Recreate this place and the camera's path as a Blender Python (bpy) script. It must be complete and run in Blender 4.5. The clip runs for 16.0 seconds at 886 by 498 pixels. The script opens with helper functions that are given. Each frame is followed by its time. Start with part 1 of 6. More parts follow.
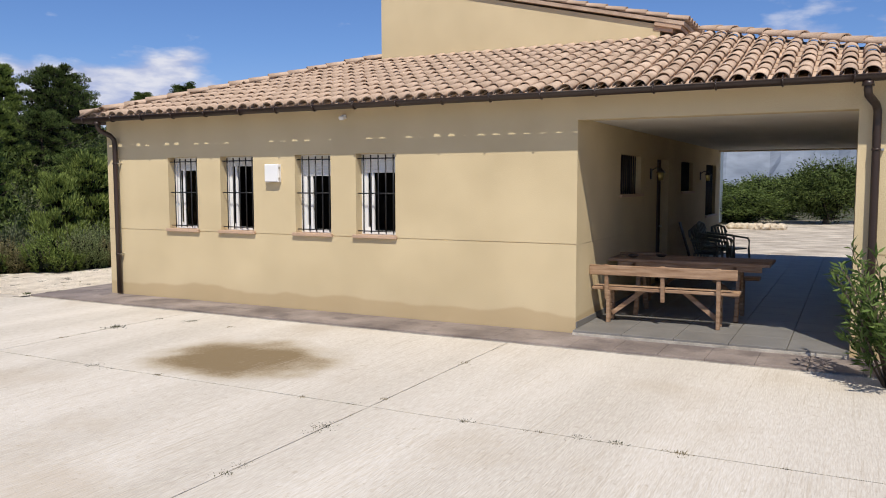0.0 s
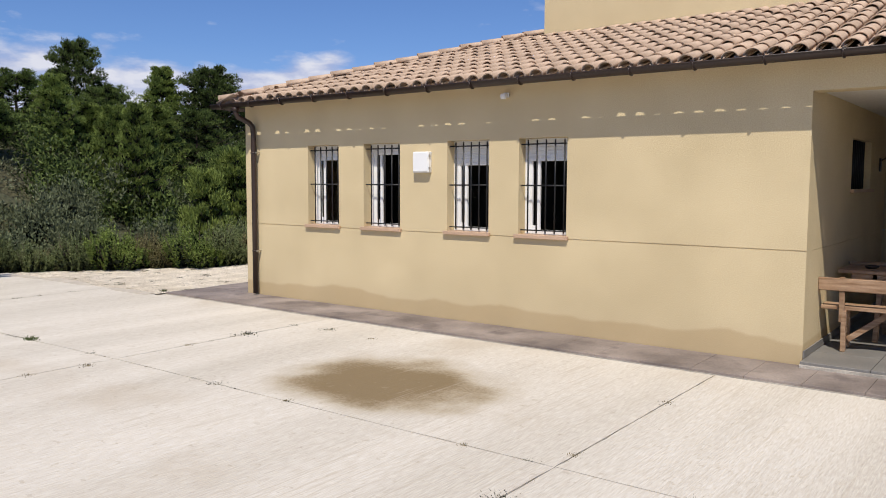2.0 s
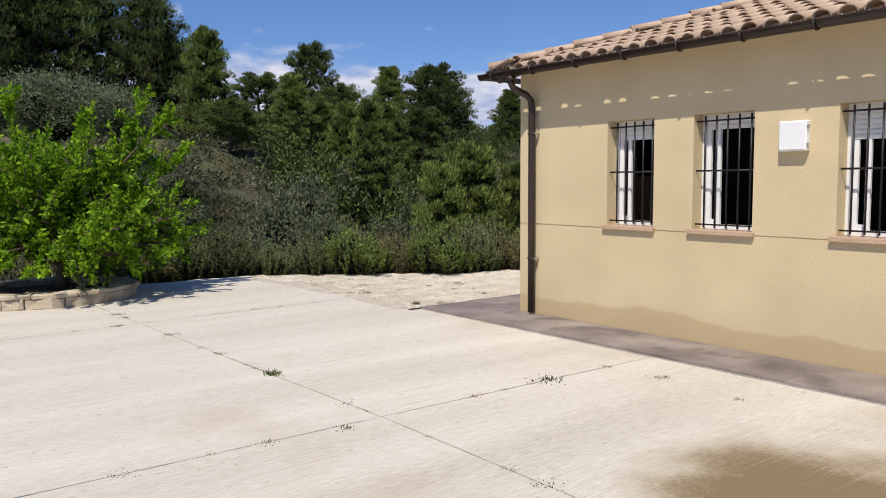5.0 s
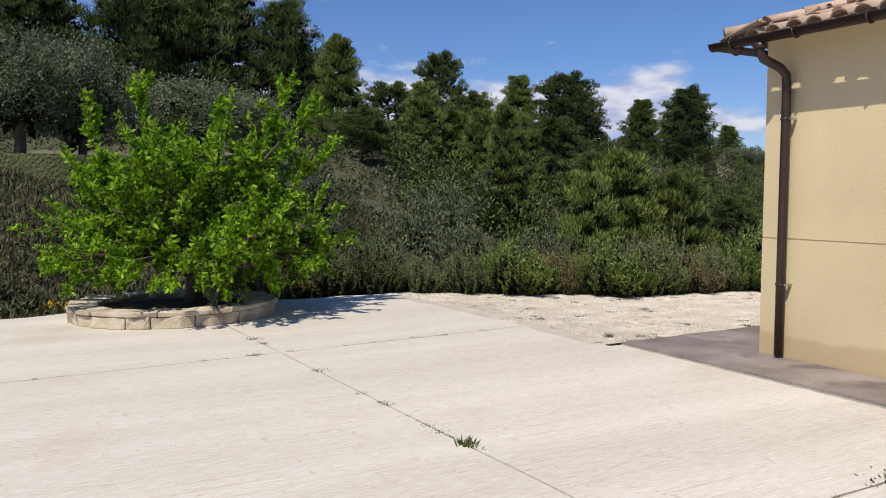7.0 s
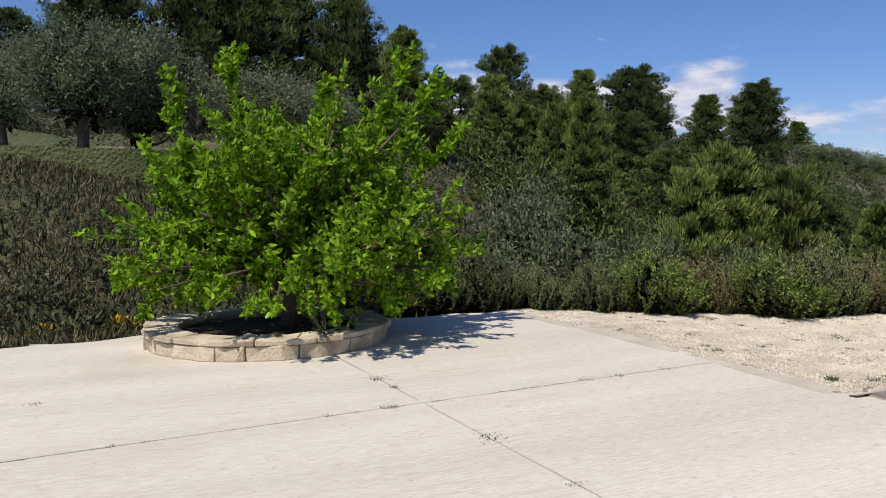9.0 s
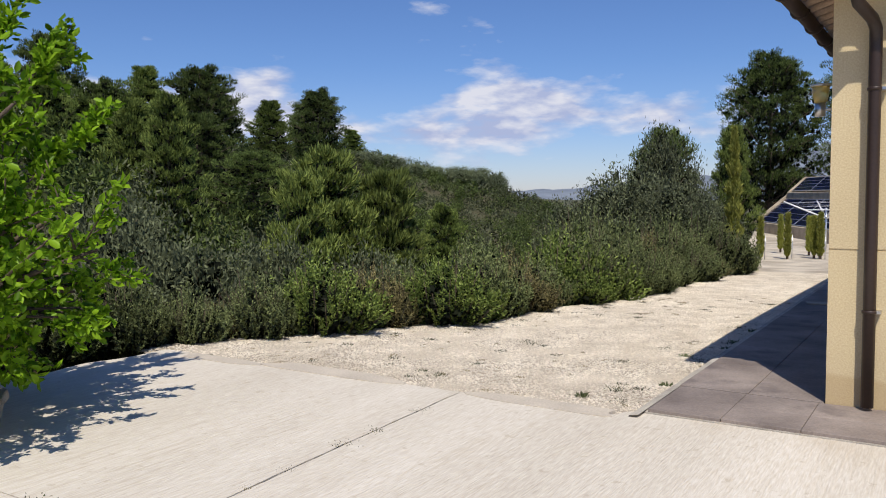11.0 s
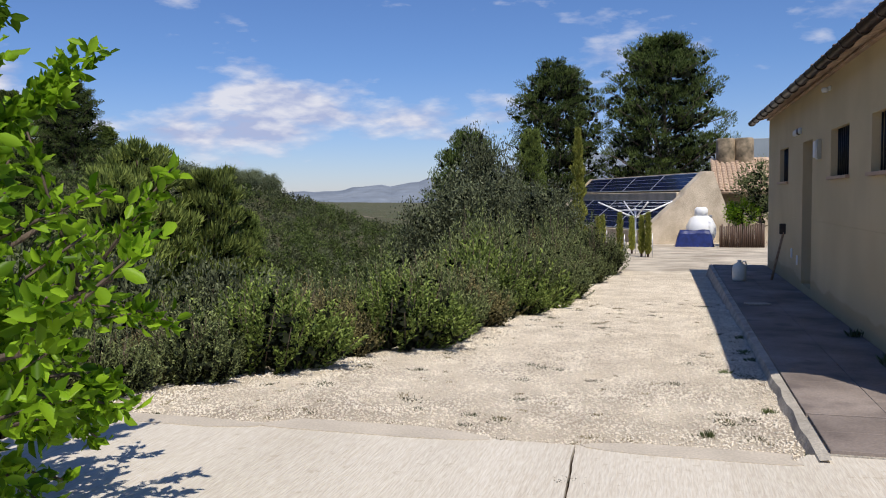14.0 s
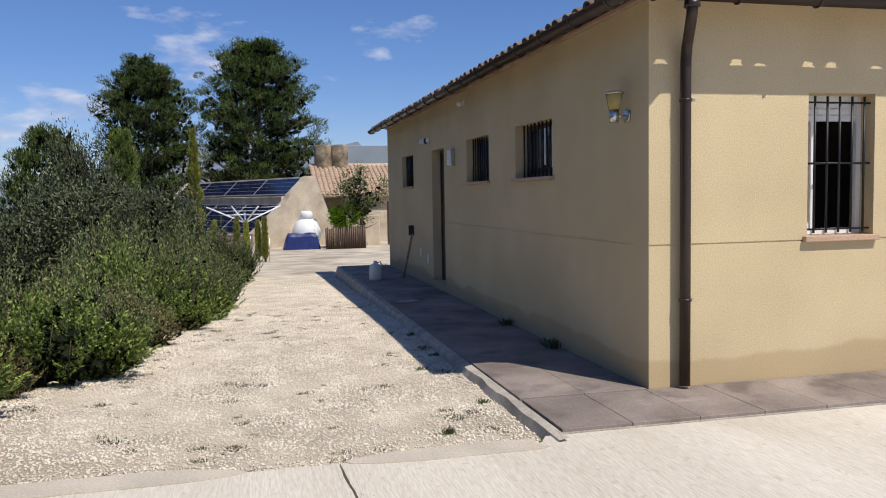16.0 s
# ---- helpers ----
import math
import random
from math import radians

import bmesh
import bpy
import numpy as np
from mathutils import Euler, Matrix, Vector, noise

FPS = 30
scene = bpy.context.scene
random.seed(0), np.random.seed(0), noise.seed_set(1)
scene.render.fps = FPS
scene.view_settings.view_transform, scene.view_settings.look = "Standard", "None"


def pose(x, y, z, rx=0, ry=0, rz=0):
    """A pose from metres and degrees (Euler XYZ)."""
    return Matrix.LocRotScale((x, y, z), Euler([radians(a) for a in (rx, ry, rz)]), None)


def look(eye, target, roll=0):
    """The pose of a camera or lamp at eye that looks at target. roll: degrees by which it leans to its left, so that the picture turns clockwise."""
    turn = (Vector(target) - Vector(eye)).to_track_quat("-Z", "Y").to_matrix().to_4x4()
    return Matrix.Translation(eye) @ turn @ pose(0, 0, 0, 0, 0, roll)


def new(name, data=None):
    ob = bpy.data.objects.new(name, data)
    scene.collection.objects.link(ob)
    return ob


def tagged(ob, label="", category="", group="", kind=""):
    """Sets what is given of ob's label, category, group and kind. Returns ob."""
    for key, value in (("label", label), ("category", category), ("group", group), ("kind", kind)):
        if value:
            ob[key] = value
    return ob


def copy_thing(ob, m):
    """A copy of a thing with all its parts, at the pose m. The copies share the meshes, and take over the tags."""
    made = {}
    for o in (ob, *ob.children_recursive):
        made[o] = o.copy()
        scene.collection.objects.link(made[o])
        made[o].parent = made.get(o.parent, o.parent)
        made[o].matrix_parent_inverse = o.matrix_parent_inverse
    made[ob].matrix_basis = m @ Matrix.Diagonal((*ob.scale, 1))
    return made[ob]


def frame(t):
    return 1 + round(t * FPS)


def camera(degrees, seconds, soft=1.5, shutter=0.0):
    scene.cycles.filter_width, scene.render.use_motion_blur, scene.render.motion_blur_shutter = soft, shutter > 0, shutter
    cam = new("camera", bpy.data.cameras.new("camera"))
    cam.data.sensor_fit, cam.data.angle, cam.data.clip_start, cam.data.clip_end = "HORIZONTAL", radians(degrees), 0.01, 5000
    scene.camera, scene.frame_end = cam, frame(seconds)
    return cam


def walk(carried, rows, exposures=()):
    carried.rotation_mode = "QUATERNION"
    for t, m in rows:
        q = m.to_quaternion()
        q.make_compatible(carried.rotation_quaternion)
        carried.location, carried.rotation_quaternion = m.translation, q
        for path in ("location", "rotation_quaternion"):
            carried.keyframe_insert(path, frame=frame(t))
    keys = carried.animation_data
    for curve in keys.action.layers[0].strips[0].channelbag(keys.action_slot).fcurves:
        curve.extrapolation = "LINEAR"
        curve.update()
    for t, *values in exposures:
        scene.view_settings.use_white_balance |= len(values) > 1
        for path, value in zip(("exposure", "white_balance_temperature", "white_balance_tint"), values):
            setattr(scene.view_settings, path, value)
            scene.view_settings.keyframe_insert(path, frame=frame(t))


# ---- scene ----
cam = camera(58.2, 16.0, soft=1.0)

PATH = [
    (0, (11.316, -9.492, 1.862), (10.402, -7.72, 1.697), -0.1),
    (0.5, (11.084, -9.141, 1.829), (10.126, -7.393, 1.666), -0.1),
    (1, (10.838, -8.809, 1.786), (9.806, -7.103, 1.623), 0.0),
    (1.5, (10.488, -8.465, 1.769), (9.367, -6.817, 1.604), 0.1),
    (2, (10.085, -8.198, 1.749), (8.884, -6.607, 1.583), 0.2),
    (2.5, (9.679, -7.933, 1.68), (8.405, -6.4, 1.513), 0.1),
    (3, (9.226, -7.719, 1.674), (7.89, -6.24, 1.506), 0.1),
    (3.5, (8.744, -7.548, 1.69), (7.355, -6.119, 1.524), 0.2),
    (4, (8.248, -7.314, 1.659), (6.804, -5.941, 1.487), 0.1),
    (4.5, (7.715, -7.122, 1.621), (6.219, -5.805, 1.454), 0.1),
    (4.7, (7.563, -7.04, 1.64), (6.035, -5.761, 1.471), -0.1),
    (6.8, (5.317, -6.416, 1.482), (3.59, -5.417, 1.346), 0.2),
    (7, (5.127, -6.407, 1.495), (3.389, -5.426, 1.36), 0.2),
    (7.5, (4.557, -6.372, 1.526), (2.782, -5.462, 1.38), 0.3),
    (8, (4.029, -6.366, 1.481), (2.236, -5.492, 1.337), 0.2),
    (8.5, (3.488, -6.387, 1.501), (1.69, -5.522, 1.356), 0.3),
    (9, (2.941, -6.423, 1.507), (1.148, -5.549, 1.367), 0.3),
    (9.5, (2.402, -6.38, 1.489), (0.707, -5.329, 1.353), 0.3),
    (10, (1.859, -6.332, 1.468), (0.354, -5.021, 1.338), -0.0),
    (10.2, (1.625, -6.323, 1.48), (0.226, -4.899, 1.353), 0.0),
    (12.3, (-0.464, -5.994, 1.502), (-1.41, -4.237, 1.371), -0.8),
    (12.5, (-0.661, -5.978, 1.505), (-1.6, -4.218, 1.372), -0.6),
    (13, (-1.144, -6.004, 1.526), (-2.072, -4.238, 1.393), -0.6),
    (13.5, (-1.554, -5.906, 1.497), (-2.367, -4.083, 1.369), -0.8),
    (14, (-1.952, -5.791, 1.49), (-2.498, -3.871, 1.36), -0.7),
    (14.5, (-2.313, -5.744, 1.509), (-2.488, -3.756, 1.376), -0.7),
    (15, (-2.584, -5.615, 1.486), (-2.479, -3.622, 1.35), -0.8),
    (15.5, (-2.795, -5.519, 1.514), (-2.511, -3.544, 1.376), -0.9),
    (16, (-2.958, -5.541, 1.516), (-2.49, -3.602, 1.381), -1.0),
]
walk(cam, [(t, look(e, a, r)) for t, e, a, r in PATH])


# ---- light ----
SUN_WAY = Vector((-0.34, 0.576, -1.0)).normalized()
sun = new("sun", bpy.data.lights.new("sun", "SUN"))
sun.matrix_world = look((0, 0, 30), Vector((0, 0, 30)) + SUN_WAY)
sun.data.energy, sun.data.angle, sun.data.color = 4.6, radians(0.55), (1.0, 0.935, 0.835)
scene.view_settings.exposure = 0.0

world = bpy.data.worlds.new("world")
scene.world = world
world.use_nodes = True
wt = world.node_tree
wt.nodes.clear()


def wnode(kind, **values):
    n = wt.nodes.new(kind)
    for key, value in values.items():
        n.inputs[key.replace("_", " ")].default_value = value
    return n


sky = wt.nodes.new("ShaderNodeTexSky")
sky.sky_type, sky.sun_disc = "NISHITA", False
sky.sun_elevation, sky.sun_rotation = radians(56.2), radians(149.4)
sky.altitude, sky.air_density, sky.dust_density, sky.ozone_density = 400, 1.0, 0.3, 3.0
wcoord = wt.nodes.new("ShaderNodeTexCoord")
wmap = wt.nodes.new("ShaderNodeMapping")
wmap.inputs["Scale"].default_value = (3.2, 3.2, 9.0)
wmap.inputs["Location"].default_value = (0.35, 0.2, 0.1)
wt.links.new(wcoord.outputs["Generated"], wmap.inputs["Vector"])
cloud = wnode("ShaderNodeTexNoise", Scale=1.35, Detail=8.0, Roughness=0.55)
wt.links.new(wmap.outputs["Vector"], cloud.inputs["Vector"])
wsep = wt.nodes.new("ShaderNodeSeparateXYZ")
wt.links.new(wcoord.outputs["Generated"], wsep.inputs["Vector"])
# a bank of cumulus low over the hills, and a few wisps higher up
puff = wnode("ShaderNodeTexNoise", Scale=7.0, Detail=6.0, Roughness=0.5)
wt.links.new(wmap.outputs["Vector"], puff.inputs["Vector"])


def wmath(op, a, b):
    n = wt.nodes.new("ShaderNodeMath")
    n.operation = op
    for k, v in enumerate((a, b)):
        if isinstance(v, (int, float)):
            n.inputs[k].default_value = v
        else:
            wt.links.new(v, n.inputs[k])
    return n.outputs[0]


wband = wt.nodes.new("ShaderNodeValToRGB")
wband.color_ramp.elements[0].position, wband.color_ramp.elements[0].color = 0.0, (0.06, 0.06, 0.06, 1)
wband.color_ramp.elements[1].position, wband.color_ramp.elements[1].color = 0.32, (0.0, 0.0, 0.0, 1)
for at_z, v in ((0.055, 0.12), (0.075, 0.30), (0.10, 0.38), (0.125, 0.33), (0.15, 0.16), (0.175, 0.02), (0.23, 0.05)):
    el = wband.color_ramp.elements.new(at_z)
    el.color = (v, v, v, 1)
wt.links.new(wsep.outputs["Z"], wband.inputs["Fac"])
wwest = wt.nodes.new("ShaderNodeMapRange")
wwest.inputs["From Min"].default_value, wwest.inputs["From Max"].default_value = 0.0, -0.42
wwest.inputs["To Min"].default_value = 0.12
wt.links.new(wsep.outputs["X"], wwest.inputs["Value"])
wsum = wmath("ADD", wmath("ADD", cloud.outputs["Fac"], wmath("MULTIPLY", wband.outputs["Color"], wwest.outputs["Result"])), wmath("MULTIPLY", wmath("SUBTRACT", puff.outputs["Fac"], 0.5), 0.22))
wramp = wt.nodes.new("ShaderNodeValToRGB")
wramp.color_ramp.elements[0].position, wramp.color_ramp.elements[1].position = 0.66, 0.80
wt.links.new(wsum, wramp.inputs["Fac"])
# the air turns from clear blue to a pale lilac haze near the horizon
whaze = wt.nodes.new("ShaderNodeValToRGB")
whaze.color_ramp.elements[0].position, whaze.color_ramp.elements[0].color = 0.0, (0.72, 0.75, 1.0, 1)
whaze.color_ramp.elements[1].position, whaze.color_ramp.elements[1].color = 0.16, (0.57, 0.71, 1.0, 1)
wt.links.new(wsep.outputs["Z"], whaze.inputs["Fac"])
wtint = wt.nodes.new("ShaderNodeMix")
wtint.data_type, wtint.blend_type = "RGBA", "MULTIPLY"
wtint.inputs["Factor"].default_value = 1.0
wt.links.new(whaze.outputs["Color"], wtint.inputs["B"])
wt.links.new(sky.outputs["Color"], wtint.inputs["A"])
wgain = wt.nodes.new("ShaderNodeVectorMath")
wgain.operation = "SCALE"
wgain.inputs["Scale"].default_value = 1.34
wt.links.new(wtint.outputs["Result"], wgain.inputs[0])
# sunlit cloud tops over greyer, lilac bodies
wshade = wt.nodes.new("ShaderNodeMix")
wshade.data_type = "RGBA"
wshade.inputs["A"].default_value, wshade.inputs["B"].default_value = (5.2, 6.0, 8.8, 1), (9.0, 9.2, 10.4, 1)
wlit = wt.nodes.new("ShaderNodeMapRange")
wlit.inputs["From Min"].default_value, wlit.inputs["From Max"].default_value = 0.40, 0.62
wt.links.new(puff.outputs["Fac"], wlit.inputs["Value"])
wt.links.new(wlit.outputs["Result"], wshade.inputs["Factor"])
wmix = wt.nodes.new("ShaderNodeMix")
wmix.data_type = "RGBA"
wt.links.new(wramp.outputs["Color"], wmix.inputs["Factor"])
wt.links.new(wgain.outputs["Vector"], wmix.inputs["A"])
wt.links.new(wshade.outputs["Result"], wmix.inputs["B"])
wback = wnode("ShaderNodeBackground", Strength=0.08)
wt.links.new(wmix.outputs["Result"], wback.inputs["Color"])
wout = wt.nodes.new("ShaderNodeOutputWorld")
wt.links.new(wback.outputs["Background"], wout.inputs["Surface"])


# ---- materials ----
def material(name, color, rough=0.8, vary=0.12, scale=6.0, fine=80.0, bump=0.15, metal=0.0, second=None, stretch=(1, 1, 1), spec=0.4, dist=0.01, random_amount=0.0, whole=False):
    """A procedural surface: two scales of colour noise and a fine relief."""
    m = bpy.data.materials.new(name)
    m.use_nodes = True
    t = m.node_tree
    bsdf = t.nodes["Principled BSDF"]
    tc = t.nodes.new("ShaderNodeTexCoord")
    mp = t.nodes.new("ShaderNodeMapping")
    mp.inputs["Scale"].default_value = stretch
    if whole:  # one pattern runs on over all the pieces
        t.links.new(t.nodes.new("ShaderNodeNewGeometry").outputs["Position"], mp.inputs["Vector"])
    else:
        t.links.new(tc.outputs["Object"], mp.inputs["Vector"])
    big = t.nodes.new("ShaderNodeTexNoise")
    big.inputs["Scale"].default_value, big.inputs["Detail"].default_value = scale, 6
    small = t.nodes.new("ShaderNodeTexNoise")
    small.inputs["Scale"].default_value, small.inputs["Detail"].default_value = fine, 4
    for n in (big, small):
        t.links.new(mp.outputs["Vector"], n.inputs["Vector"])
    ramp = t.nodes.new("ShaderNodeValToRGB")
    ramp.color_ramp.elements[0].position, ramp.color_ramp.elements[1].position = 0.3, 0.7
    lo = [c * (1 - vary) for c in color]
    hi = [min(1, c * (1 + vary)) for c in color] if second is None else second
    ramp.color_ramp.elements[0].color = (*lo, 1)
    ramp.color_ramp.elements[1].color = (*hi, 1)
    t.links.new(big.outputs["Fac"], ramp.inputs["Fac"])
    over = t.nodes.new("ShaderNodeMix")
    over.data_type, over.blend_type = "RGBA", "OVERLAY"
    over.inputs["Factor"].default_value = 0.35
    t.links.new(ramp.outputs["Color"], over.inputs["A"])
    t.links.new(small.outputs["Fac"], over.inputs["B"])
    last = over.outputs["Result"]
    if random_amount:
        info = t.nodes.new("ShaderNodeObjectInfo")
        geo = t.nodes.new("ShaderNodeNewGeometry")
        add = t.nodes.new("ShaderNodeMath")
        t.links.new(info.outputs["Random"], add.inputs[0])
        t.links.new(geo.outputs["Random Per Island"], add.inputs[1])
        rng = t.nodes.new("ShaderNodeMapRange")
        rng.inputs["From Max"].default_value = 2.0
        rng.inputs["To Min"].default_value, rng.inputs["To Max"].default_value = 1 - random_amount, 1 + random_amount
        t.links.new(add.outputs[0], rng.inputs["Value"])
        hsv = t.nodes.new("ShaderNodeHueSaturation")
        t.links.new(rng.outputs["Result"], hsv.inputs["Value"])
        t.links.new(last, hsv.inputs["Color"])
        last = hsv.outputs["Color"]
    t.links.new(last, bsdf.inputs["Base Color"])
    bsdf.inputs["Roughness"].default_value, bsdf.inputs["Metallic"].default_value = rough, metal
    bsdf.inputs["Specular IOR Level"].default_value = spec
    if bump:
        bp = t.nodes.new("ShaderNodeBump")
        bp.inputs["Strength"].default_value, bp.inputs["Distance"].default_value = bump, dist
        t.links.new(small.outputs["Fac"], bp.inputs["Height"])
        t.links.new(bp.outputs["Normal"], bsdf.inputs["Normal"])
    return m


def leafy(name, dark, light, rough=0.55, glow=0.35):
    """Leaves: each one its own shade, some light passing through."""
    m = bpy.data.materials.new(name)
    m.use_nodes = True
    t = m.node_tree
    bsdf = t.nodes["Principled BSDF"]
    geo = t.nodes.new("ShaderNodeNewGeometry")
    info = t.nodes.new("ShaderNodeObjectInfo")
    ramp = t.nodes.new("ShaderNodeValToRGB")
    ramp.color_ramp.elements[0].color, ramp.color_ramp.elements[1].color = (*dark, 1), (*light, 1)
    t.links.new(geo.outputs["Random Per Island"], ramp.inputs["Fac"])
    rng = t.nodes.new("ShaderNodeMapRange")
    rng.inputs["To Min"].default_value, rng.inputs["To Max"].default_value = 0.75, 1.25
    t.links.new(info.outputs["Random"], rng.inputs["Value"])
    hsv = t.nodes.new("ShaderNodeHueSaturation")
    t.links.new(rng.outputs["Result"], hsv.inputs["Value"])
    t.links.new(ramp.outputs["Color"], hsv.inputs["Color"])
    t.links.new(hsv.outputs["Color"], bsdf.inputs["Base Color"])
    bsdf.inputs["Roughness"].default_value = rough
    bsdf.inputs["Specular IOR Level"].default_value = 0.18
    tl = t.nodes.new("ShaderNodeBsdfTranslucent")
    t.links.new(hsv.outputs["Color"], tl.inputs["Color"])
    mx = t.nodes.new("ShaderNodeMixShader")
    mx.inputs["Fac"].default_value = glow
    t.links.new(bsdf.outputs["BSDF"], mx.inputs[1])
    t.links.new(tl.outputs["BSDF"], mx.inputs[2])
    t.links.new(mx.outputs["Shader"], t.nodes["Material Output"].inputs["Surface"])
    return m


def math_node(t, op, a, b=None):
    n = t.nodes.new("ShaderNodeMath")
    n.operation = op
    for i, v in enumerate((a, b)):
        if v is None:
            continue
        if isinstance(v, (int, float)):
            n.inputs[i].default_value = v
        else:
            t.links.new(v, n.inputs[i])
    return n.outputs[0]


def blend_color(m, mask, color):
    """Lays a colour over a material's base where mask is 1."""
    t = m.node_tree
    bsdf = t.nodes["Principled BSDF"]
    old = bsdf.inputs["Base Color"].links[0].from_socket
    mix = t.nodes.new("ShaderNodeMix")
    mix.data_type = "RGBA"
    t.links.new(mask, mix.inputs["Factor"])
    t.links.new(old, mix.inputs["A"])
    mix.inputs["B"].default_value = (*color, 1)
    t.links.new(mix.outputs["Result"], bsdf.inputs["Base Color"])


def soft_step(t, value, lo, hi):
    n = t.nodes.new("ShaderNodeMapRange")
    n.interpolation_type = "SMOOTHSTEP"
    n.inputs["From Min"].default_value, n.inputs["From Max"].default_value = lo, hi
    t.links.new(value, n.inputs["Value"])
    return n.outputs["Result"]


def noise_node(t, vector, scale, detail=4.0):
    n = t.nodes.new("ShaderNodeTexNoise")
    n.inputs["Scale"].default_value, n.inputs["Detail"].default_value = scale, detail
    t.links.new(vector, n.inputs["Vector"])
    return n.outputs["Fac"]


M_WALL = material("stucco", (0.59, 0.475, 0.285), 0.92, 0.06, 1.1, 85, 0.18, dist=0.01, second=(0.65, 0.53, 0.325), spec=0.2)
# damp band with a wavy upper edge at the foot of the walls
t_ = M_WALL.node_tree
tc_ = t_.nodes.new("ShaderNodeTexCoord")
sp_ = t_.nodes.new("ShaderNodeSeparateXYZ")
t_.links.new(tc_.outputs["Object"], sp_.inputs["Vector"])
cb_ = t_.nodes.new("ShaderNodeCombineXYZ")
t_.links.new(sp_.outputs["X"], cb_.inputs["X"])
t_.links.new(sp_.outputs["Y"], cb_.inputs["Y"])
edge_ = math_node(t_, "MULTIPLY", noise_node(t_, cb_.outputs["Vector"], 0.75, 5.0), 0.44)
rel_ = math_node(t_, "SUBTRACT", edge_, sp_.outputs["Z"])
blend_color(M_WALL, math_node(t_, "MULTIPLY", soft_step(t_, rel_, -0.015, 0.035), 0.45), (0.40, 0.27, 0.135))

M_CONC = material("yard_concrete", (0.58, 0.525, 0.44), 0.9, 0.07, 0.7, 45, 0.5, dist=0.01, second=(0.66, 0.605, 0.52), stretch=(1.8, 0.22, 1), spec=0.2)
t_ = M_CONC.node_tree
tc_ = t_.nodes.new("ShaderNodeTexCoord")
blotch_ = soft_step(t_, noise_node(t_, tc_.outputs["Object"], 0.55, 7.0), 0.54, 0.72)
blend_color(M_CONC, math_node(t_, "MULTIPLY", blotch_, 0.45), (0.46, 0.38, 0.28))
pm_ = t_.nodes.new("ShaderNodeMapping")
pm_.inputs["Location"].default_value = (-5.42, 2.85, 0)
t_.links.new(tc_.outputs["Object"], pm_.inputs["Vector"])
ps_ = t_.nodes.new("ShaderNodeMapping")
ps_.inputs["Scale"].default_value = (0.80, 0.95, 0)
ps_.inputs["Rotation"].default_value = (0, 0, radians(-14))
t_.links.new(pm_.outputs["Vector"], ps_.inputs["Vector"])
ln_ = t_.nodes.new("ShaderNodeVectorMath")
ln_.operation = "LENGTH"
t_.links.new(ps_.outputs["Vector"], ln_.inputs[0])
wob_ = math_node(t_, "MULTIPLY", noise_node(t_, tc_.outputs["Object"], 1.6, 6.0), 0.75)
wet_ = math_node(t_, "ADD", ln_.outputs["Value"], wob_)
inv_ = math_node(t_, "SUBTRACT", 1.0, soft_step(t_, wet_, 1.0, 1.42))
blend_color(M_CONC, math_node(t_, "MULTIPLY", inv_, 0.72), (0.36, 0.28, 0.165))
grit_ = math_node(t_, "MULTIPLY", noise_node(t_, tc_.outputs["Object"], 38.0, 3.0), 0.30)
core_ = math_node(t_, "SUBTRACT", 1.0, soft_step(t_, math_node(t_, "ADD", wet_, grit_), 0.98, 1.36))
blend_color(M_CONC, math_node(t_, "MULTIPLY", core_, 0.85), (0.19, 0.13, 0.06))
bm_ = t_.nodes.new("ShaderNodeMapping")
bm_.inputs["Scale"].default_value = (42.0, 0.9, 1.0)
bm_.inputs["Rotation"].default_value = (0, 0, radians(2))
t_.links.new(tc_.outputs["Object"], bm_.inputs["Vector"])
broom_ = noise_node(t_, bm_.outputs["Vector"], 1.0, 3.0)
worn_ = soft_step(t_, noise_node(t_, tc_.outputs["Object"], 0.8, 4.0), 0.38, 0.62)
blend_color(M_CONC, math_node(t_, "MULTIPLY", math_node(t_, "MULTIPLY", soft_step(t_, broom_, 0.52, 0.68), worn_), 0.42), (0.44, 0.37, 0.28))
pit_ = soft_step(t_, noise_node(t_, tc_.outputs["Object"], 16.0, 6.0), 0.63, 0.72)
blend_color(M_CONC, math_node(t_, "MULTIPLY", pit_, 0.35), (0.36, 0.29, 0.20))
bb_ = t_.nodes.new("ShaderNodeBump")
bb_.inputs["Strength"].default_value, bb_.inputs["Distance"].default_value = 0.55, 0.006
t_.links.new(broom_, bb_.inputs["Height"])
t_.links.new(t_.nodes["Principled BSDF"].inputs["Normal"].links[0].from_socket, bb_.inputs["Normal"])
t_.links.new(bb_.outputs["Normal"], t_.nodes["Principled BSDF"].inputs["Normal"])

M_PATCH = material("mortar_patch", (0.50, 0.44, 0.36), 0.9, 0.1, 3, 60, 0.3)
M_PAVE = material("paving", (0.205, 0.165, 0.145), 0.75, 0.35, 1.3, 60, 0.25, second=(0.33, 0.275, 0.24), random_amount=0.05, whole=True)
t_ = M_PAVE.node_tree
ge_ = t_.nodes.new("ShaderNodeNewGeometry")
blend_color(M_PAVE, math_node(t_, "MULTIPLY", soft_step(t_, noise_node(t_, ge_.outputs["Position"], 2.1, 7.0), 0.53, 0.68), 0.6), (0.10, 0.08, 0.075))
M_PORCH = material("porch_tile", (0.19, 0.18, 0.165), 0.5, 0.12, 2.5, 90, 0.08, random_amount=0.06, whole=True)
M_CURB = material("kerb_mortar", (0.42, 0.38, 0.32), 0.95, 0.25, 5, 50, 0.5, dist=0.02)
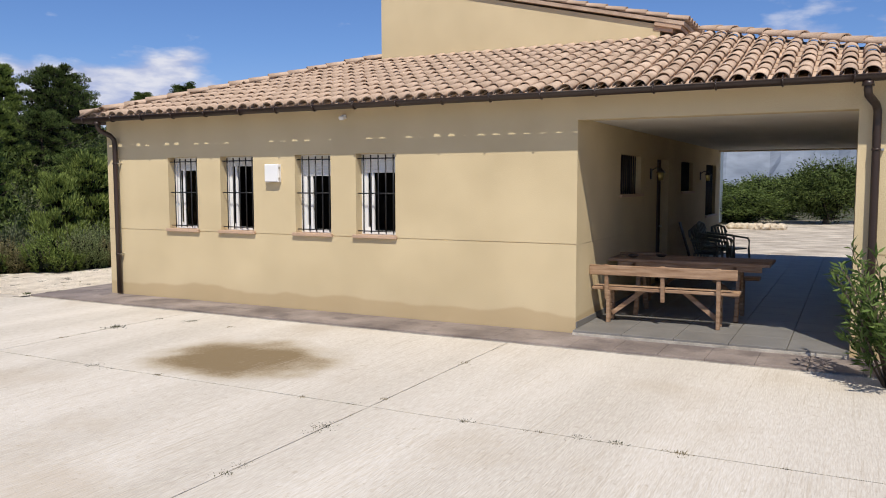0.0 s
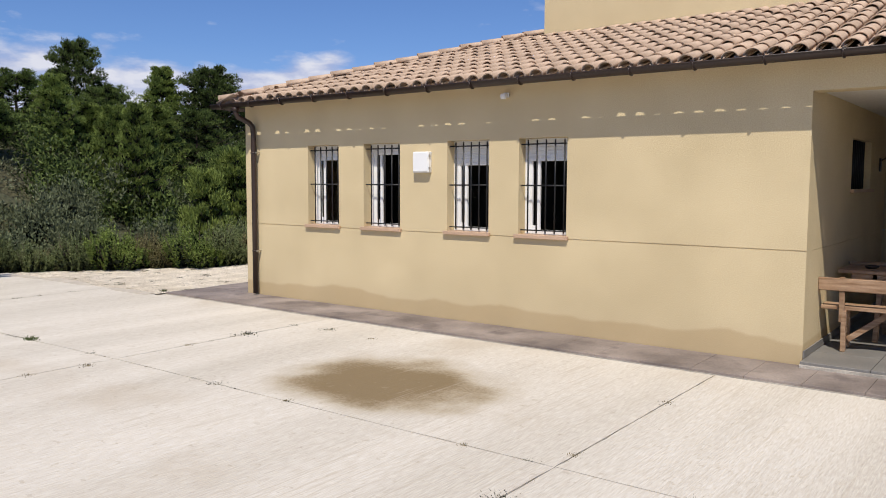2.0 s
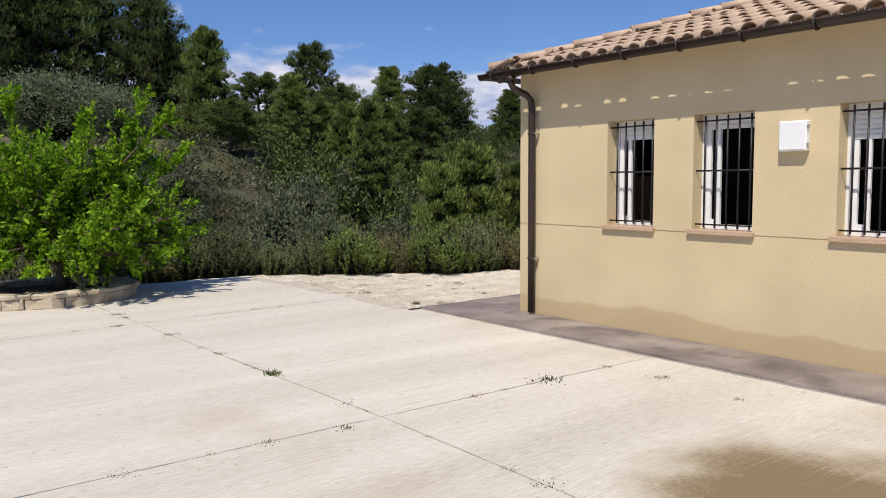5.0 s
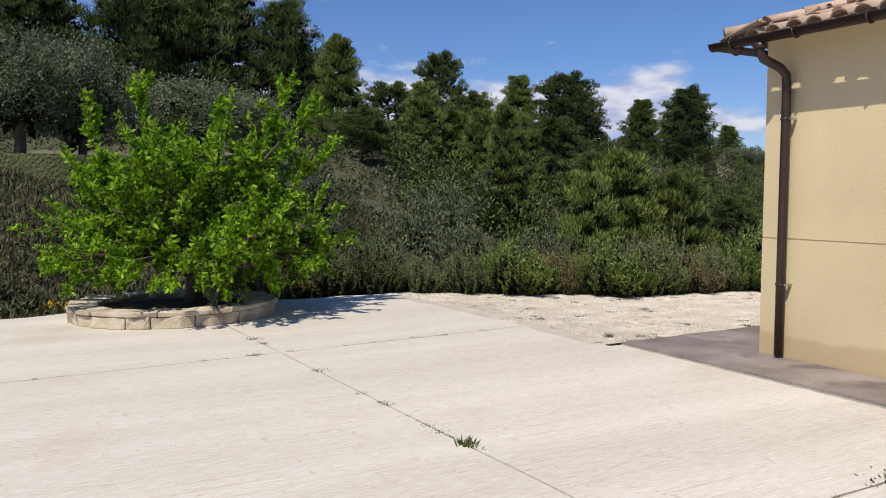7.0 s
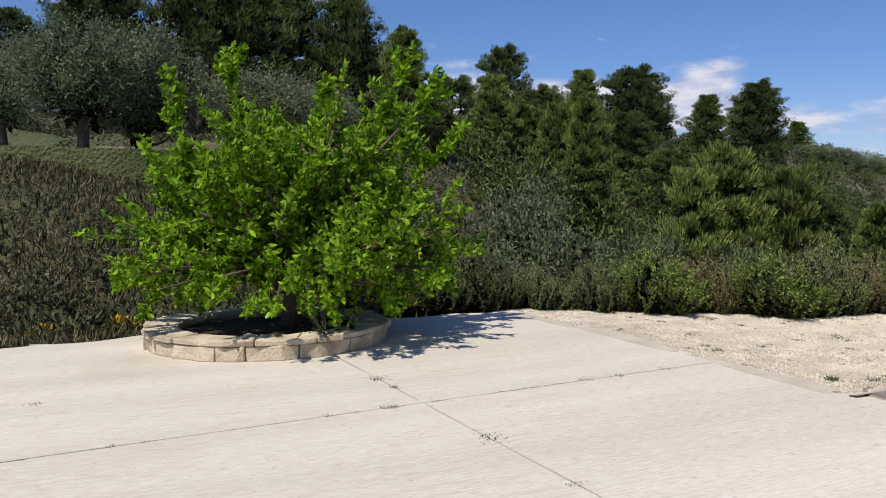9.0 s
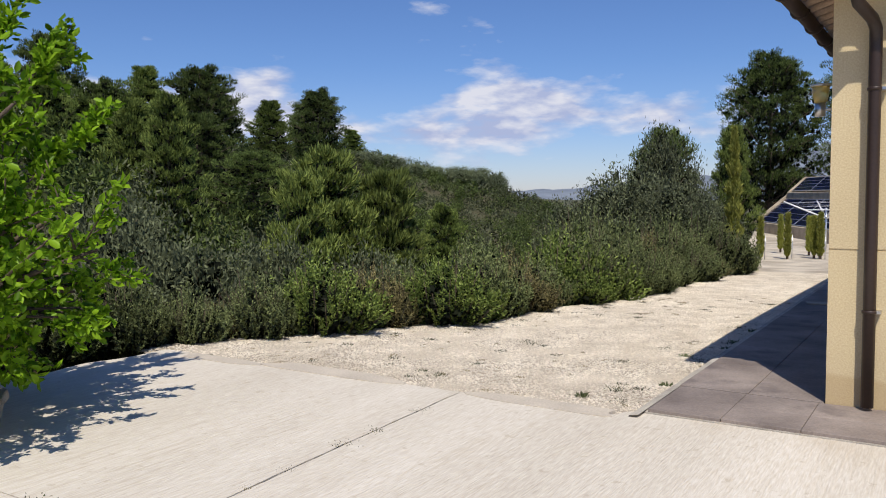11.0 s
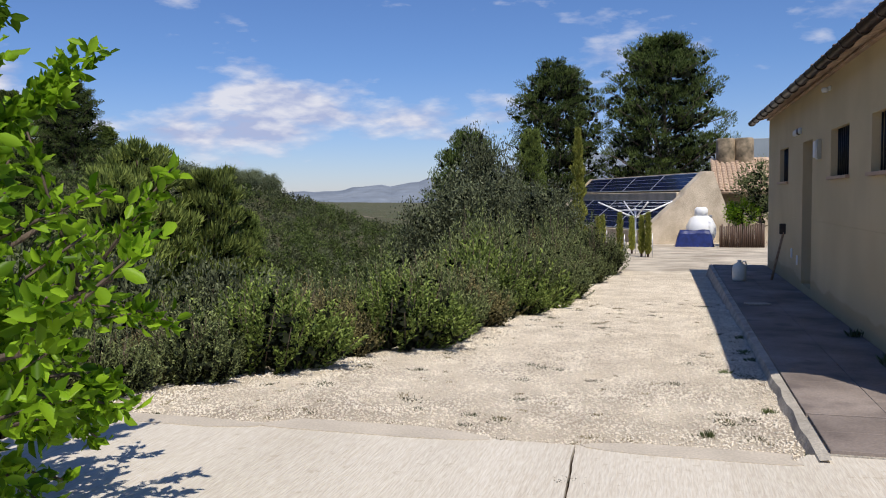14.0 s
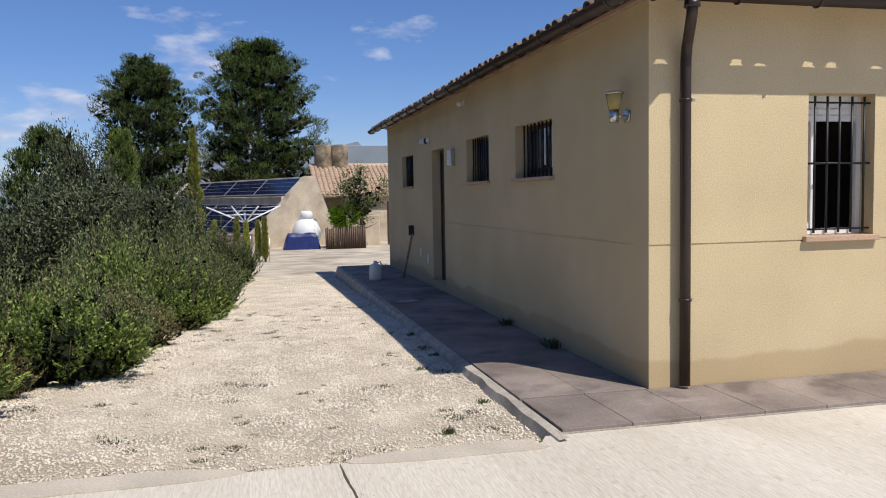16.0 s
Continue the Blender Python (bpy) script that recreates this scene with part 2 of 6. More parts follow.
M_GRAVEL = material("gravel_bed", (0.44, 0.37, 0.285), 0.95, 0.25, 1.2, 70, 0.9, dist=0.02, second=(0.68, 0.60, 0.48))
M_STONE = material("gravel_stones", (0.64, 0.56, 0.45), 0.9, 0.1, 3, 60, 0.0, second=(0.80, 0.725, 0.61), random_amount=0.22)
M_TILE = material("roof_tile", (0.42, 0.295, 0.21), 0.9, 0.2, 2.5, 45, 0.3, second=(0.56, 0.42, 0.31), random_amount=0.16, spec=0.2)
M_BROWN = material("brown_metal", (0.032, 0.018, 0.013), 0.4, 0.1, 5, 60, 0.05, spec=0.5)
M_WHITE = material("white_plastic", (0.80, 0.80, 0.79), 0.4, 0.03, 4, 60, 0.03)
M_BLACK = material("black_iron", (0.012, 0.012, 0.014), 0.45, 0.2, 8, 90, 0.1)
M_SILL = material("sill_tile", (0.50, 0.34, 0.23), 0.6, 0.08, 6, 60, 0.08)
# indoor shade put into the colour of the surfaces behind the windows
M_ROOM_SHADE = material("room_shade", (0.05, 0.045, 0.04), 0.9, 0.1, 2, 30, 0.0)
M_DOOR = material("brown_door", (0.075, 0.045, 0.03), 0.5, 0.2, 3, 40, 0.1, stretch=(8, 8, 0.6))
M_WOOD = material("weathered_wood", (0.30, 0.165, 0.085), 0.75, 0.3, 5, 70, 0.35, second=(0.46, 0.31, 0.20), stretch=(0.6, 6, 6))
M_STEEL = material("steel", (0.55, 0.54, 0.52), 0.3, 0.05, 6, 80, 0.02, metal=1.0)
M_CEIL = material("porch_ceiling", (0.72, 0.69, 0.62), 0.9, 0.04, 1, 40, 0.08)
M_RENDER = material("old_render", (0.50, 0.41, 0.30), 0.95, 0.25, 1.5, 25, 0.6, dist=0.03, second=(0.62, 0.53, 0.41))
M_LIME = material("limestone", (0.50, 0.40, 0.27), 0.9, 0.25, 4, 40, 0.6, dist=0.02, second=(0.66, 0.57, 0.43), random_amount=0.2)
M_SOIL = material("soil", (0.045, 0.03, 0.02), 1.0, 0.4, 12, 60, 0.8, dist=0.03)
M_BARK = material("bark", (0.10, 0.075, 0.055), 0.95, 0.3, 6, 40, 0.7, dist=0.03, stretch=(1, 1, 0.3))
M_PANEL = material("solar_glass", (0.008, 0.012, 0.045), 0.12, 0.2, 3, 40, 0.0, spec=0.6)
M_ALU = material("aluminium", (0.62, 0.63, 0.65), 0.4, 0.05, 4, 60, 0.02, metal=0.8)
M_TARP = material("blue_tarp", (0.008, 0.02, 0.12), 0.5, 0.3, 6, 30, 0.3)
M_TANK = material("white_tank", (0.78, 0.79, 0.80), 0.35, 0.04, 2, 40, 0.02)
M_CAMO = material("mottled_tank", (0.10, 0.085, 0.05), 0.7, 0.5, 2.2, 12, 0.1, second=(0.42, 0.33, 0.22))
M_PLASTIC = material("translucent_plastic", (0.66, 0.68, 0.64), 0.35, 0.05, 5, 50, 0.03)
M_CHAIR = material("grey_green_plastic", (0.20, 0.21, 0.18), 0.5, 0.1, 5, 60, 0.05)
M_ROCK = material("far_rock", (0.42, 0.38, 0.34), 1.0, 0.25, 0.02, 0.4, 0.4, dist=2.0, second=(0.56, 0.52, 0.48))

M_EARTH = material("hill_ground", (0.13, 0.11, 0.06), 1.0, 0.35, 0.15, 3.5, 0.8, dist=0.25, second=(0.07, 0.085, 0.035))
t_ = M_EARTH.node_tree
tc_ = t_.nodes.new("ShaderNodeTexCoord")
blend_color(M_EARTH, math_node(t_, "MULTIPLY", soft_step(t_, noise_node(t_, tc_.outputs["Object"], 0.09, 8.0), 0.60, 0.68), 0.4), (0.34, 0.28, 0.20))
M_GRASS = material("terrace_grass", (0.12, 0.15, 0.045), 1.0, 0.3, 0.5, 14, 0.7, dist=0.08, second=(0.20, 0.20, 0.08))

L_TREE = leafy("bright_leaves", (0.05, 0.13, 0.004), (0.38, 0.62, 0.035), 0.4, 0.5)
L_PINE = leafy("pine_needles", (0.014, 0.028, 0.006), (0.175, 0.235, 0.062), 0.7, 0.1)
L_YOUNG = leafy("young_pine_needles", (0.055, 0.085, 0.018), (0.36, 0.43, 0.11), 0.7, 0.3)
L_OLIVE = leafy("olive_leaves", (0.085, 0.105, 0.055), (0.3, 0.345, 0.2), 0.65, 0.25)
L_HOLM = leafy("evergreen_leaves", (0.008, 0.012, 0.005), (0.19, 0.215, 0.115), 0.5, 0.08)
L_ROSE = leafy("rosemary_leaves", (0.012, 0.018, 0.006), (0.29, 0.34, 0.135), 0.6, 0.1)
L_ROSE_LIGHT = leafy("light_rosemary_leaves", (0.03, 0.055, 0.008), (0.28, 0.355, 0.085), 0.6, 0.2)
L_ROSE_BROWN = leafy("brownish_rosemary_leaves", (0.016, 0.014, 0.005), (0.36, 0.315, 0.135), 0.7, 0.1)
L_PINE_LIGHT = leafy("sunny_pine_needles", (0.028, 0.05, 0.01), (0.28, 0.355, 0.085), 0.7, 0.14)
L_SAGE = leafy("sage_leaves", (0.055, 0.066, 0.032), (0.19, 0.215, 0.115), 0.7, 0.2)
L_SCRUB = leafy("scrub_leaves", (0.012, 0.017, 0.008), (0.10, 0.11, 0.05), 0.8, 0.08)
L_CYP = leafy("cypress_leaves", (0.19, 0.21, 0.035), (0.44, 0.45, 0.11), 0.7, 0.25)
L_OLEA = leafy("oleander_leaves", (0.045, 0.085, 0.02), (0.2, 0.28, 0.08), 0.4, 0.3)
L_WEED = leafy("weed_leaves", (0.06, 0.09, 0.03), (0.18, 0.20, 0.09), 0.7, 0.25)
L_DRY = leafy("dry_grass", (0.16, 0.13, 0.07), (0.30, 0.25, 0.14), 0.9, 0.2)
# near-black leaf colour that paints the deep shade inside crowns and bushes
L_INNER_SHADE = leafy("inner_shade_leaves", (0.004, 0.006, 0.003), (0.014, 0.018, 0.008), 0.95, 0.02)
L_GORSE = leafy("yellow_flowers", (0.40, 0.26, 0.02), (0.65, 0.42, 0.03), 0.7, 0.2)


# ---- mesh helpers ----
def mesh_object(name, bm, mat, parent=None, label=""):
    me = bpy.data.meshes.new(name)
    bm.to_mesh(me)
    bm.free()
    me.materials.append(mat)
    ob = new(name, me)
    if parent is not None:
        ob.parent = parent
    return tagged(ob, label)


part = mesh_object


def thing(name, label, category, place=(0, 0, 0), turn=0, group=""):
    ob = new(name)
    ob.matrix_world = pose(*place, 0, 0, turn)
    return tagged(ob, label, category, group)


def add_box(bm, a, b, m=None, bevel=0.0):
    made = bmesh.ops.create_cube(bm, size=1)["verts"]
    for v in made:
        v.co = Vector([a[i] + (b[i] - a[i]) * (v.co[i] + 0.5) for i in range(3)])
    if bevel:
        edges = list({e for v in made for e in v.link_edges})
        res = bmesh.ops.bevel(bm, geom=edges, offset=bevel, segments=1, affect="EDGES", profile=0.6)
        made = list({v for f in res["faces"] for v in f.verts} | {v for v in made if v.is_valid})
    if m is not None:
        bmesh.ops.transform(bm, matrix=m, verts=made)
    return made


def boxes(*spans, bevel=0.0, m=None):
    bm = bmesh.new()
    for a, b in spans:
        add_box(bm, a, b, m, bevel)
    return bm


def beam(a, b, w, h, bevel=0.004):
    """A squared timber from a to b."""
    a, b = Vector(a), Vector(b)
    d = b - a
    m = Matrix.Translation(a) @ d.to_track_quat("X", "Z").to_matrix().to_4x4()
    bm = bmesh.new()
    add_box(bm, (0, -w / 2, -h / 2), (d.length, w / 2, h / 2), m, bevel)
    return bm


def lathe(profile, seg=20, m=None, bm=None):
    """A body turned about z from (radius, height) pairs."""
    bm = bm or bmesh.new()
    rings = []
    for r, z in profile:
        rings.append([bm.verts.new((r * math.cos(k * math.tau / seg), r * math.sin(k * math.tau / seg), z)) for k in range(seg)])
    for p, q in zip(rings, rings[1:]):
        for k in range(seg):
            bm.faces.new((p[k], p[(k + 1) % seg], q[(k + 1) % seg], q[k]))
    bm.faces.new(rings[0][::-1])
    bm.faces.new(rings[-1])
    if m is not None:
        bmesh.ops.transform(bm, matrix=m, verts=[v for r in rings for v in r])
    for f in bm.faces:
        f.smooth = True
    return bm


def tube(points, radius, seg=10, bm=None):
    """A round pipe along points; radius is one number or one for each point."""
    bm = bm or bmesh.new()
    pts = [Vector(p) for p in points]
    rad = radius if isinstance(radius, (list, tuple)) else [radius] * len(pts)
    rings = []
    for i, p in enumerate(pts):
        d = (pts[min(i + 1, len(pts) - 1)] - pts[max(i - 1, 0)]).normalized()
        q = d.to_track_quat("Z", "Y")
        rings.append([bm.verts.new(p + q @ Vector((rad[i] * math.cos(k * math.tau / seg), rad[i] * math.sin(k * math.tau / seg), 0))) for k in range(seg)])
    for p, q in zip(rings, rings[1:]):
        for k in range(seg):
            f = bm.faces.new((p[k], p[(k + 1) % seg], q[(k + 1) % seg], q[k]))
            f.smooth = True
    bm.faces.new(rings[0][::-1])
    bm.faces.new(rings[-1])
    return bm


def quads_mesh(name, verts, mats, n_per=4):
    """One mesh of loose four-sided leaves; verts is an array (n, 4, 3)."""
    n = len(verts)
    me = bpy.data.meshes.new(name)
    me.vertices.add(n * 4)
    me.vertices.foreach_set("co", verts.reshape(-1).astype(np.float32))
    me.loops.add(n * 4)
    me.loops.foreach_set("vertex_index", np.arange(n * 4, dtype=np.int32))
    me.polygons.add(n)
    me.polygons.foreach_set("loop_start", np.arange(0, n * 4, 4, dtype=np.int32))
    me.polygons.foreach_set("loop_total", np.full(n, 4, dtype=np.int32))
    me.update(calc_edges=True)
    me.materials.append(mats)
    return me


def unit(v):
    return v / np.maximum(np.linalg.norm(v, axis=-1, keepdims=True), 1e-6)


def leaves(rng, base, way, length, width, fold=0.15):
    """Leaf blades: base points, directions, lengths and widths to an array (n, 4, 3)."""
    n = len(base)
    way = unit(way)
    side = unit(np.cross(way, rng.normal(size=(n, 3))))
    up = np.cross(side, way)
    length, width = np.broadcast_to(length, n)[:, None], np.broadcast_to(width, n)[:, None]
    mid = base + way * length * 0.5
    tip = base + way * length - up * length * fold
    return np.stack([base, mid + side * width / 2, tip, mid - side * width / 2], 1)


# ---- ground ----
PROFILE_D = (0, 4, 9, 16, 30, 60, 110, 200, 600, 2600)
PROFILES = {
    110: (-0.3, -0.7, 1.9, 2.3, 3.8, 7, 9, 9, 5, 0),
    75: (-0.3, -0.8, 1.7, 2.3, 3.8, 7, 9, 9, 5, 0),
    62: (-0.3, -0.7, -0.4, 0.8, 3.2, 7, 9, 9, 5, 0),
    50: (-0.3, -1.2, -2, -1.5, 0.8, 4.6, 8.5, 10, 6, 0),
    40: (-0.3, -1.5, -3, -3.5, -2, 2, 7.5, 9, 5, 0),
    30: (-0.3, -1.5, -3.5, -5, -5.5, -3.5, 2.6, 2.6, 2, -5),
    22: (-0.3, -1.5, -3.5, -5, -6, -6, -4, -2, -6, -8),
    10: (-0.3, -0.9, -1.6, -2.5, -4, -6, -8, -8, -12, -12),
    -10: (-0.3, -0.4, -0.5, -0.5, -0.8, -2, -3, -5, -9, -9),
}
PROFILE_A = sorted(PROFILES)
PROFILE_T = np.array([PROFILES[a] for a in PROFILE_A])


def yard_edge(y):
    return np.interp(y, (-60, -9, -7.2, -2.4, -0.6, 1.0, 2.2, 6, 13, 24, 60), (-6.0, -6.0, -6.3, -6.9, -6.3, -5.3, -4.4, -3.5, -3.2, -5.5, -12))


def ground_z(x, y):
    x, y = np.asarray(x, float), np.asarray(y, float)
    out = np.maximum(np.maximum(yard_edge(y) - x, y - 46), 0)
    near = np.clip(out / 6, 0, 1)
    out = out * (1 - near) + np.maximum(out, np.hypot(x, y + 6) - 14) * near
    ang = np.degrees(np.arctan2(-x, y + 6))
    ang = np.clip(ang, -10, 110)
    k = np.interp(ang, PROFILE_A, np.arange(len(PROFILE_A)))
    i = np.minimum(k.astype(int), len(PROFILE_A) - 2)
    f = k - i
    d = np.interp(out, PROFILE_D, np.arange(len(PROFILE_D)))
    j = np.minimum(d.astype(int), len(PROFILE_D) - 2)
    g = d - j
    g = np.where(j > 0, g * g * (3 - 2 * g), g)
    lo = PROFILE_T[i, j] * (1 - g) + PROFILE_T[i, j + 1] * g
    hi = PROFILE_T[i + 1, j] * (1 - g) + PROFILE_T[i + 1, j + 1] * g
    slope = -np.clip((y - 4) / 22, 0, 1) * 0.42
    rough = np.clip(out / 8, 0, 1) * (0.35 * np.sin(x * 0.7 + 1.3 * np.sin(y * 0.4)) * np.sin(y * 0.6 + 0.5) + 0.12 * np.sin(x * 2.1 + y * 1.7))
    return lo * (1 - f) + hi * f + slope * np.where(out > 0, np.clip(1 - out / 10, 0, 1), 1) + rough


def build_ground():
    radii = np.concatenate([np.linspace(0.5, 30, 60), np.geomspace(31, 160, 50), np.geomspace(170, 4000, 20)])
    angs = np.linspace(0, math.tau, 301)[:-1]
    rr, aa = np.meshgrid(radii, angs, indexing="ij")
    x, y = rr * np.cos(aa) - 2.0, rr * np.sin(aa) + 2.0
    z = ground_z(x, y)
    n, m = rr.shape
    verts = [(-2.0, 2.0, -0.3)] + list(zip(x.ravel().tolist(), y.ravel().tolist(), z.ravel().tolist()))
    faces = [(0, 1 + k, 1 + (k + 1) % m) for k in range(m)]
    for i in range(n - 1):
        for k in range(m):
            a, b = 1 + i * m + k, 1 + i * m + (k + 1) % m
            faces.append((a, a + m, b + m, b))
    me = bpy.data.meshes.new("ground")
    me.from_pydata(verts, [], faces)
    me.polygons.foreach_set("use_smooth", [True] * len(me.polygons))
    me.materials.append(M_EARTH)
    return tagged(new("ground", me), "scrub-covered earth of the hillside", "ground", kind="structure")


build_ground()


def sheet(name, outline, top, thick, mat, label, category):
    """A flat slab with the given outline."""
    bm = bmesh.new()
    up = [bm.verts.new((x, y, top)) for x, y in outline]
    lo = [bm.verts.new((x, y, top - thick)) for x, y in outline]
    bm.faces.new(up)
    bm.faces.new(lo[::-1])
    n = len(up)
    for i in range(n):
        bm.faces.new((up[i], lo[i], lo[(i + 1) % n], up[(i + 1) % n]))
    bmesh.ops.recalc_face_normals(bm, faces=bm.faces)
    return tagged(mesh_object(name, bm, mat), label, category, kind="structure")


# concrete bays with open joints between them
rng = np.random.default_rng(3)
yard = tagged(new("pavement_yard"), "sunlit cream concrete yard with cracked joints", "pavement", kind="structure")
XS, YS = (-6.7, -2.5, 2.65, 7.7, 12.8, 18.0), (-14.0, -9.0, -3.86, -0.95)


def askew(x, y):
    """The joints of the western bays do not run quite square to the house."""
    down = max(0.0, min(1.0, (-0.95 - y) / 2.91))
    dy = 0.030 * min(0.0, x - 2.65) * down if y > -6.5 else 0.0
    dx = 0.060 * max(0.0, -0.95 - y) * max(0.0, 1 - abs(x + 2.5) / 4.0)
    return x + dx, y + dy


def bay(x0, x1, y0, y1, west=False, inset=0.004):
    bm = bmesh.new()
    pts = []
    corners = [(x0, y0), (x1, y0), (x1, y1), (x0, y1)]
    if west:
        corners = [(x0 + (0.9 if y0 < -8 else 0.35), y0), (x1, y0), (x1, y1), (x0 + (0.35 if y1 < -3 else 0.6), y1)]
    for (xa, ya), (xb, yb) in zip(corners, corners[1:] + corners[:1]):
        n = 26
        for i in range(n):
            f = i / n
            wob = 0.003 * math.sin(f * 40 + xa * 3 + ya) + 0.0035 * rng.normal()
            wide = inset
            px, py = xa + (xb - xa) * f, ya + (yb - ya) * f
            nx, ny = -(yb - ya), xb - xa
            ln = math.hypot(nx, ny)
            if west and px < -4 and abs(xb - xa) < 1.5:
                wob += 0.12 * math.sin(py * 1.9) + 0.05 * math.sin(py * 5)
            pts.append((px + nx / ln * (wide + abs(wob)), py + ny / ln * (wide + abs(wob))))
    pts = [askew(*p) for p in pts]
    up = [bm.verts.new((*p, -0.04)) for p in pts]
    lo = [bm.verts.new((*p, -0.34)) for p in pts]
    bm.faces.new(up)
    for i in range(len(up)):
        bm.faces.new((up[i], lo[i], lo[(i + 1) % len(up)], up[(i + 1) % len(up)]))
    bmesh.ops.recalc_face_normals(bm, faces=bm.faces)
    return part("bay", bm, M_CONC, yard)


for i in range(len(XS) - 1):
    for j in range(len(YS) - 1):
        top = YS[j + 1]
        if j == 2 and XS[i] >= -2.6:
            top = -0.80 if XS[i] > 0 else -0.95
        bay(XS[i], XS[i + 1], YS[j], top, west=(i == 0))
sheet("mortar_fillet", [(-1.25, -0.957), (2.64, -0.957), (2.64, -0.803), (-1.16, -0.803)], -0.043, 0.2, M_CONC, "concrete strip at the foot of the paving", "pavement")
sheet("yard_bed", [(-6.2, -14), (18, -14), (18, -0.85), (-6.0, -1.0)], -0.075, 0.2, M_SOIL, "dark earth in the open yard joints", "ground")
sheet("yard_beyond", [(-5.4, -40), (40, -40), (40, -14.02), (-5.4, -14.02)], -0.05, 0.2, M_CONC, "cream concrete drive behind the walker", "pavement")
sheet("yard_side", [(18.02, -14), (40, -14), (40, -0.8), (18.02, -0.8)], -0.05, 0.2, M_CONC, "cream concrete drive beside the house", "pavement")
# thin mortar smears where the concrete meets the gravel
for cx, cy, sx, sy in ((-3.9, -0.93, 0.75, 0.16), (-1.75, -0.95, 0.6, 0.14), (-5.2, -1.05, 0.5, 0.12)):
    pts = [(cx + sx * math.cos(a) * (1 + 0.2 * math.sin(3 * a + cx)), cy + sy * math.sin(a) * (1 + 0.25 * math.cos(2 * a))) for a in np.linspace(0, math.tau, 25)[:-1]]
    sheet("mortar_patch", pts, -0.034, 0.03, M_PATCH, "thin grey mortar smear at the edge of the gravel", "pavement")


def gravel_z(x, y):
    return -0.10 - np.clip((np.asarray(y, float) - 4) / 22, 0, 1) * 0.42


def build_gravel():
    verts, faces = [], []
    ys = np.concatenate([np.linspace(-1.0, 14, 46), np.linspace(15, 46, 32)])
    for y in ys:
        x0 = float(yard_edge(y)) - 0.3
        x1 = -1.0 if y < 12.3 else 26.0
        for f in np.linspace(0, 1, 21):
            x = x0 + (x1 - x0) * f
            verts.append((x, y, float(gravel_z(x, y))))
    for i in range(len(ys) - 1):
        for k in range(20):
            a = i * 21 + k
            faces.append((a, a + 1, a + 22, a + 21))
    me = bpy.data.meshes.new("gravel")
    me.from_pydata(verts, [], faces)
    me.materials.append(M_GRAVEL)
    return tagged(new("gravel", me), "pale limestone gravel drive beside the house", "gravel", kind="structure")


build_gravel()


def build_stones(count=105000):
    r = np.random.default_rng(5)
    y = r.uniform(-0.97, 13, count * 2) ** 1.0
    keep = r.random(count * 2) < np.clip(1.15 - y / 15, 0.2, 1)
    y = y[keep][:count]
    x = yard_edge(y) - 0.1 + r.random(len(y)) * (-1.06 - yard_edge(y) + 0.1)
    size = r.uniform(0.005, 0.008, len(y)) * r.uniform(0.8, 1.9, len(y))
    c = np.stack([x, y, gravel_z(x, y) + size * 0.35], 1)
    tips = np.array([(1, 0, 0), (0, 1, 0), (-1, 0, 0), (0, -1, 0), (0, 0, 0.7), (0, 0, -0.7)], float)
    a = r.uniform(0, math.tau, len(y))
    cs, sn = np.cos(a), np.sin(a)
    v = tips[None] * size[:, None, None] * r.uniform(0.6, 1.4, (len(y), 6, 1))
    vx = v[..., 0] * cs[:, None] - v[..., 1] * sn[:, None]
    vy = v[..., 0] * sn[:, None] + v[..., 1] * cs[:, None]
    v = np.stack([vx, vy, v[..., 2]], -1) + c[:, None]
    tri = np.array([(0, 1, 4), (1, 2, 4), (2, 3, 4), (3, 0, 4), (1, 0, 5), (2, 1, 5), (3, 2, 5), (0, 3, 5)])
    f = (tri[None] + 6 * np.arange(len(y))[:, None, None]).reshape(-1)
    me = bpy.data.meshes.new("gravel_stones")
    me.vertices.add(len(y) * 6)
    me.vertices.foreach_set("co", v.reshape(-1).astype(np.float32))
    me.loops.add(len(f))
    me.loops.foreach_set("vertex_index", f.astype(np.int32))
    me.polygons.add(len(f) // 3)
    me.polygons.foreach_set("loop_start", np.arange(0, len(f), 3, dtype=np.int32))
    me.polygons.foreach_set("loop_total", np.full(len(f) // 3, 3, dtype=np.int32))
    me.update(calc_edges=True)
    me.materials.append(M_STONE)
    return tagged(new("gravel_stones", me), "loose pale limestone gravel stones", "gravel", kind="stuff")


build_stones()


# ---- house ----
def wall_piece(name, label, along, u0, u1, z0, z1, face, depth, openings=(), groove=True):
    """A wall with real openings. along: 'x' or 'y'; face: where its outer side lies; depth: towards the inside; openings: (u0, u1, z0, z1)."""
    us = sorted({u0, u1, *[v for o in openings for v in o[:2]]})
    zs = sorted({z0, z1, *[v for o in openings for v in o[2:]], *((1.095, 1.108) if groove else ())})
    bm = bmesh.new()
    for ua, ub in zip(us, us[1:]):
        start = None
        for za, zb in zip(zs, zs[1:]):
            um, zm = (ua + ub) / 2, (za + zb) / 2
            if any(o[0] < um < o[1] and o[2] < zm < o[3] for o in openings):
                continue
            f = face + (0.007 if depth > 0 else -0.007) if groove and za == 1.095 else face
            lo, hi = min(f, face + depth), max(f, face + depth)
            if along == "x":
                add_box(bm, (ua, lo, za), (ub, hi, zb))
            else:
                add_box(bm, (lo, ua, za), (hi, ub, zb))
    bmesh.ops.remove_doubles(bm, verts=bm.verts, dist=0.0005)
    return tagged(mesh_object(name, bm, M_WALL), label, "wall", kind="structure")


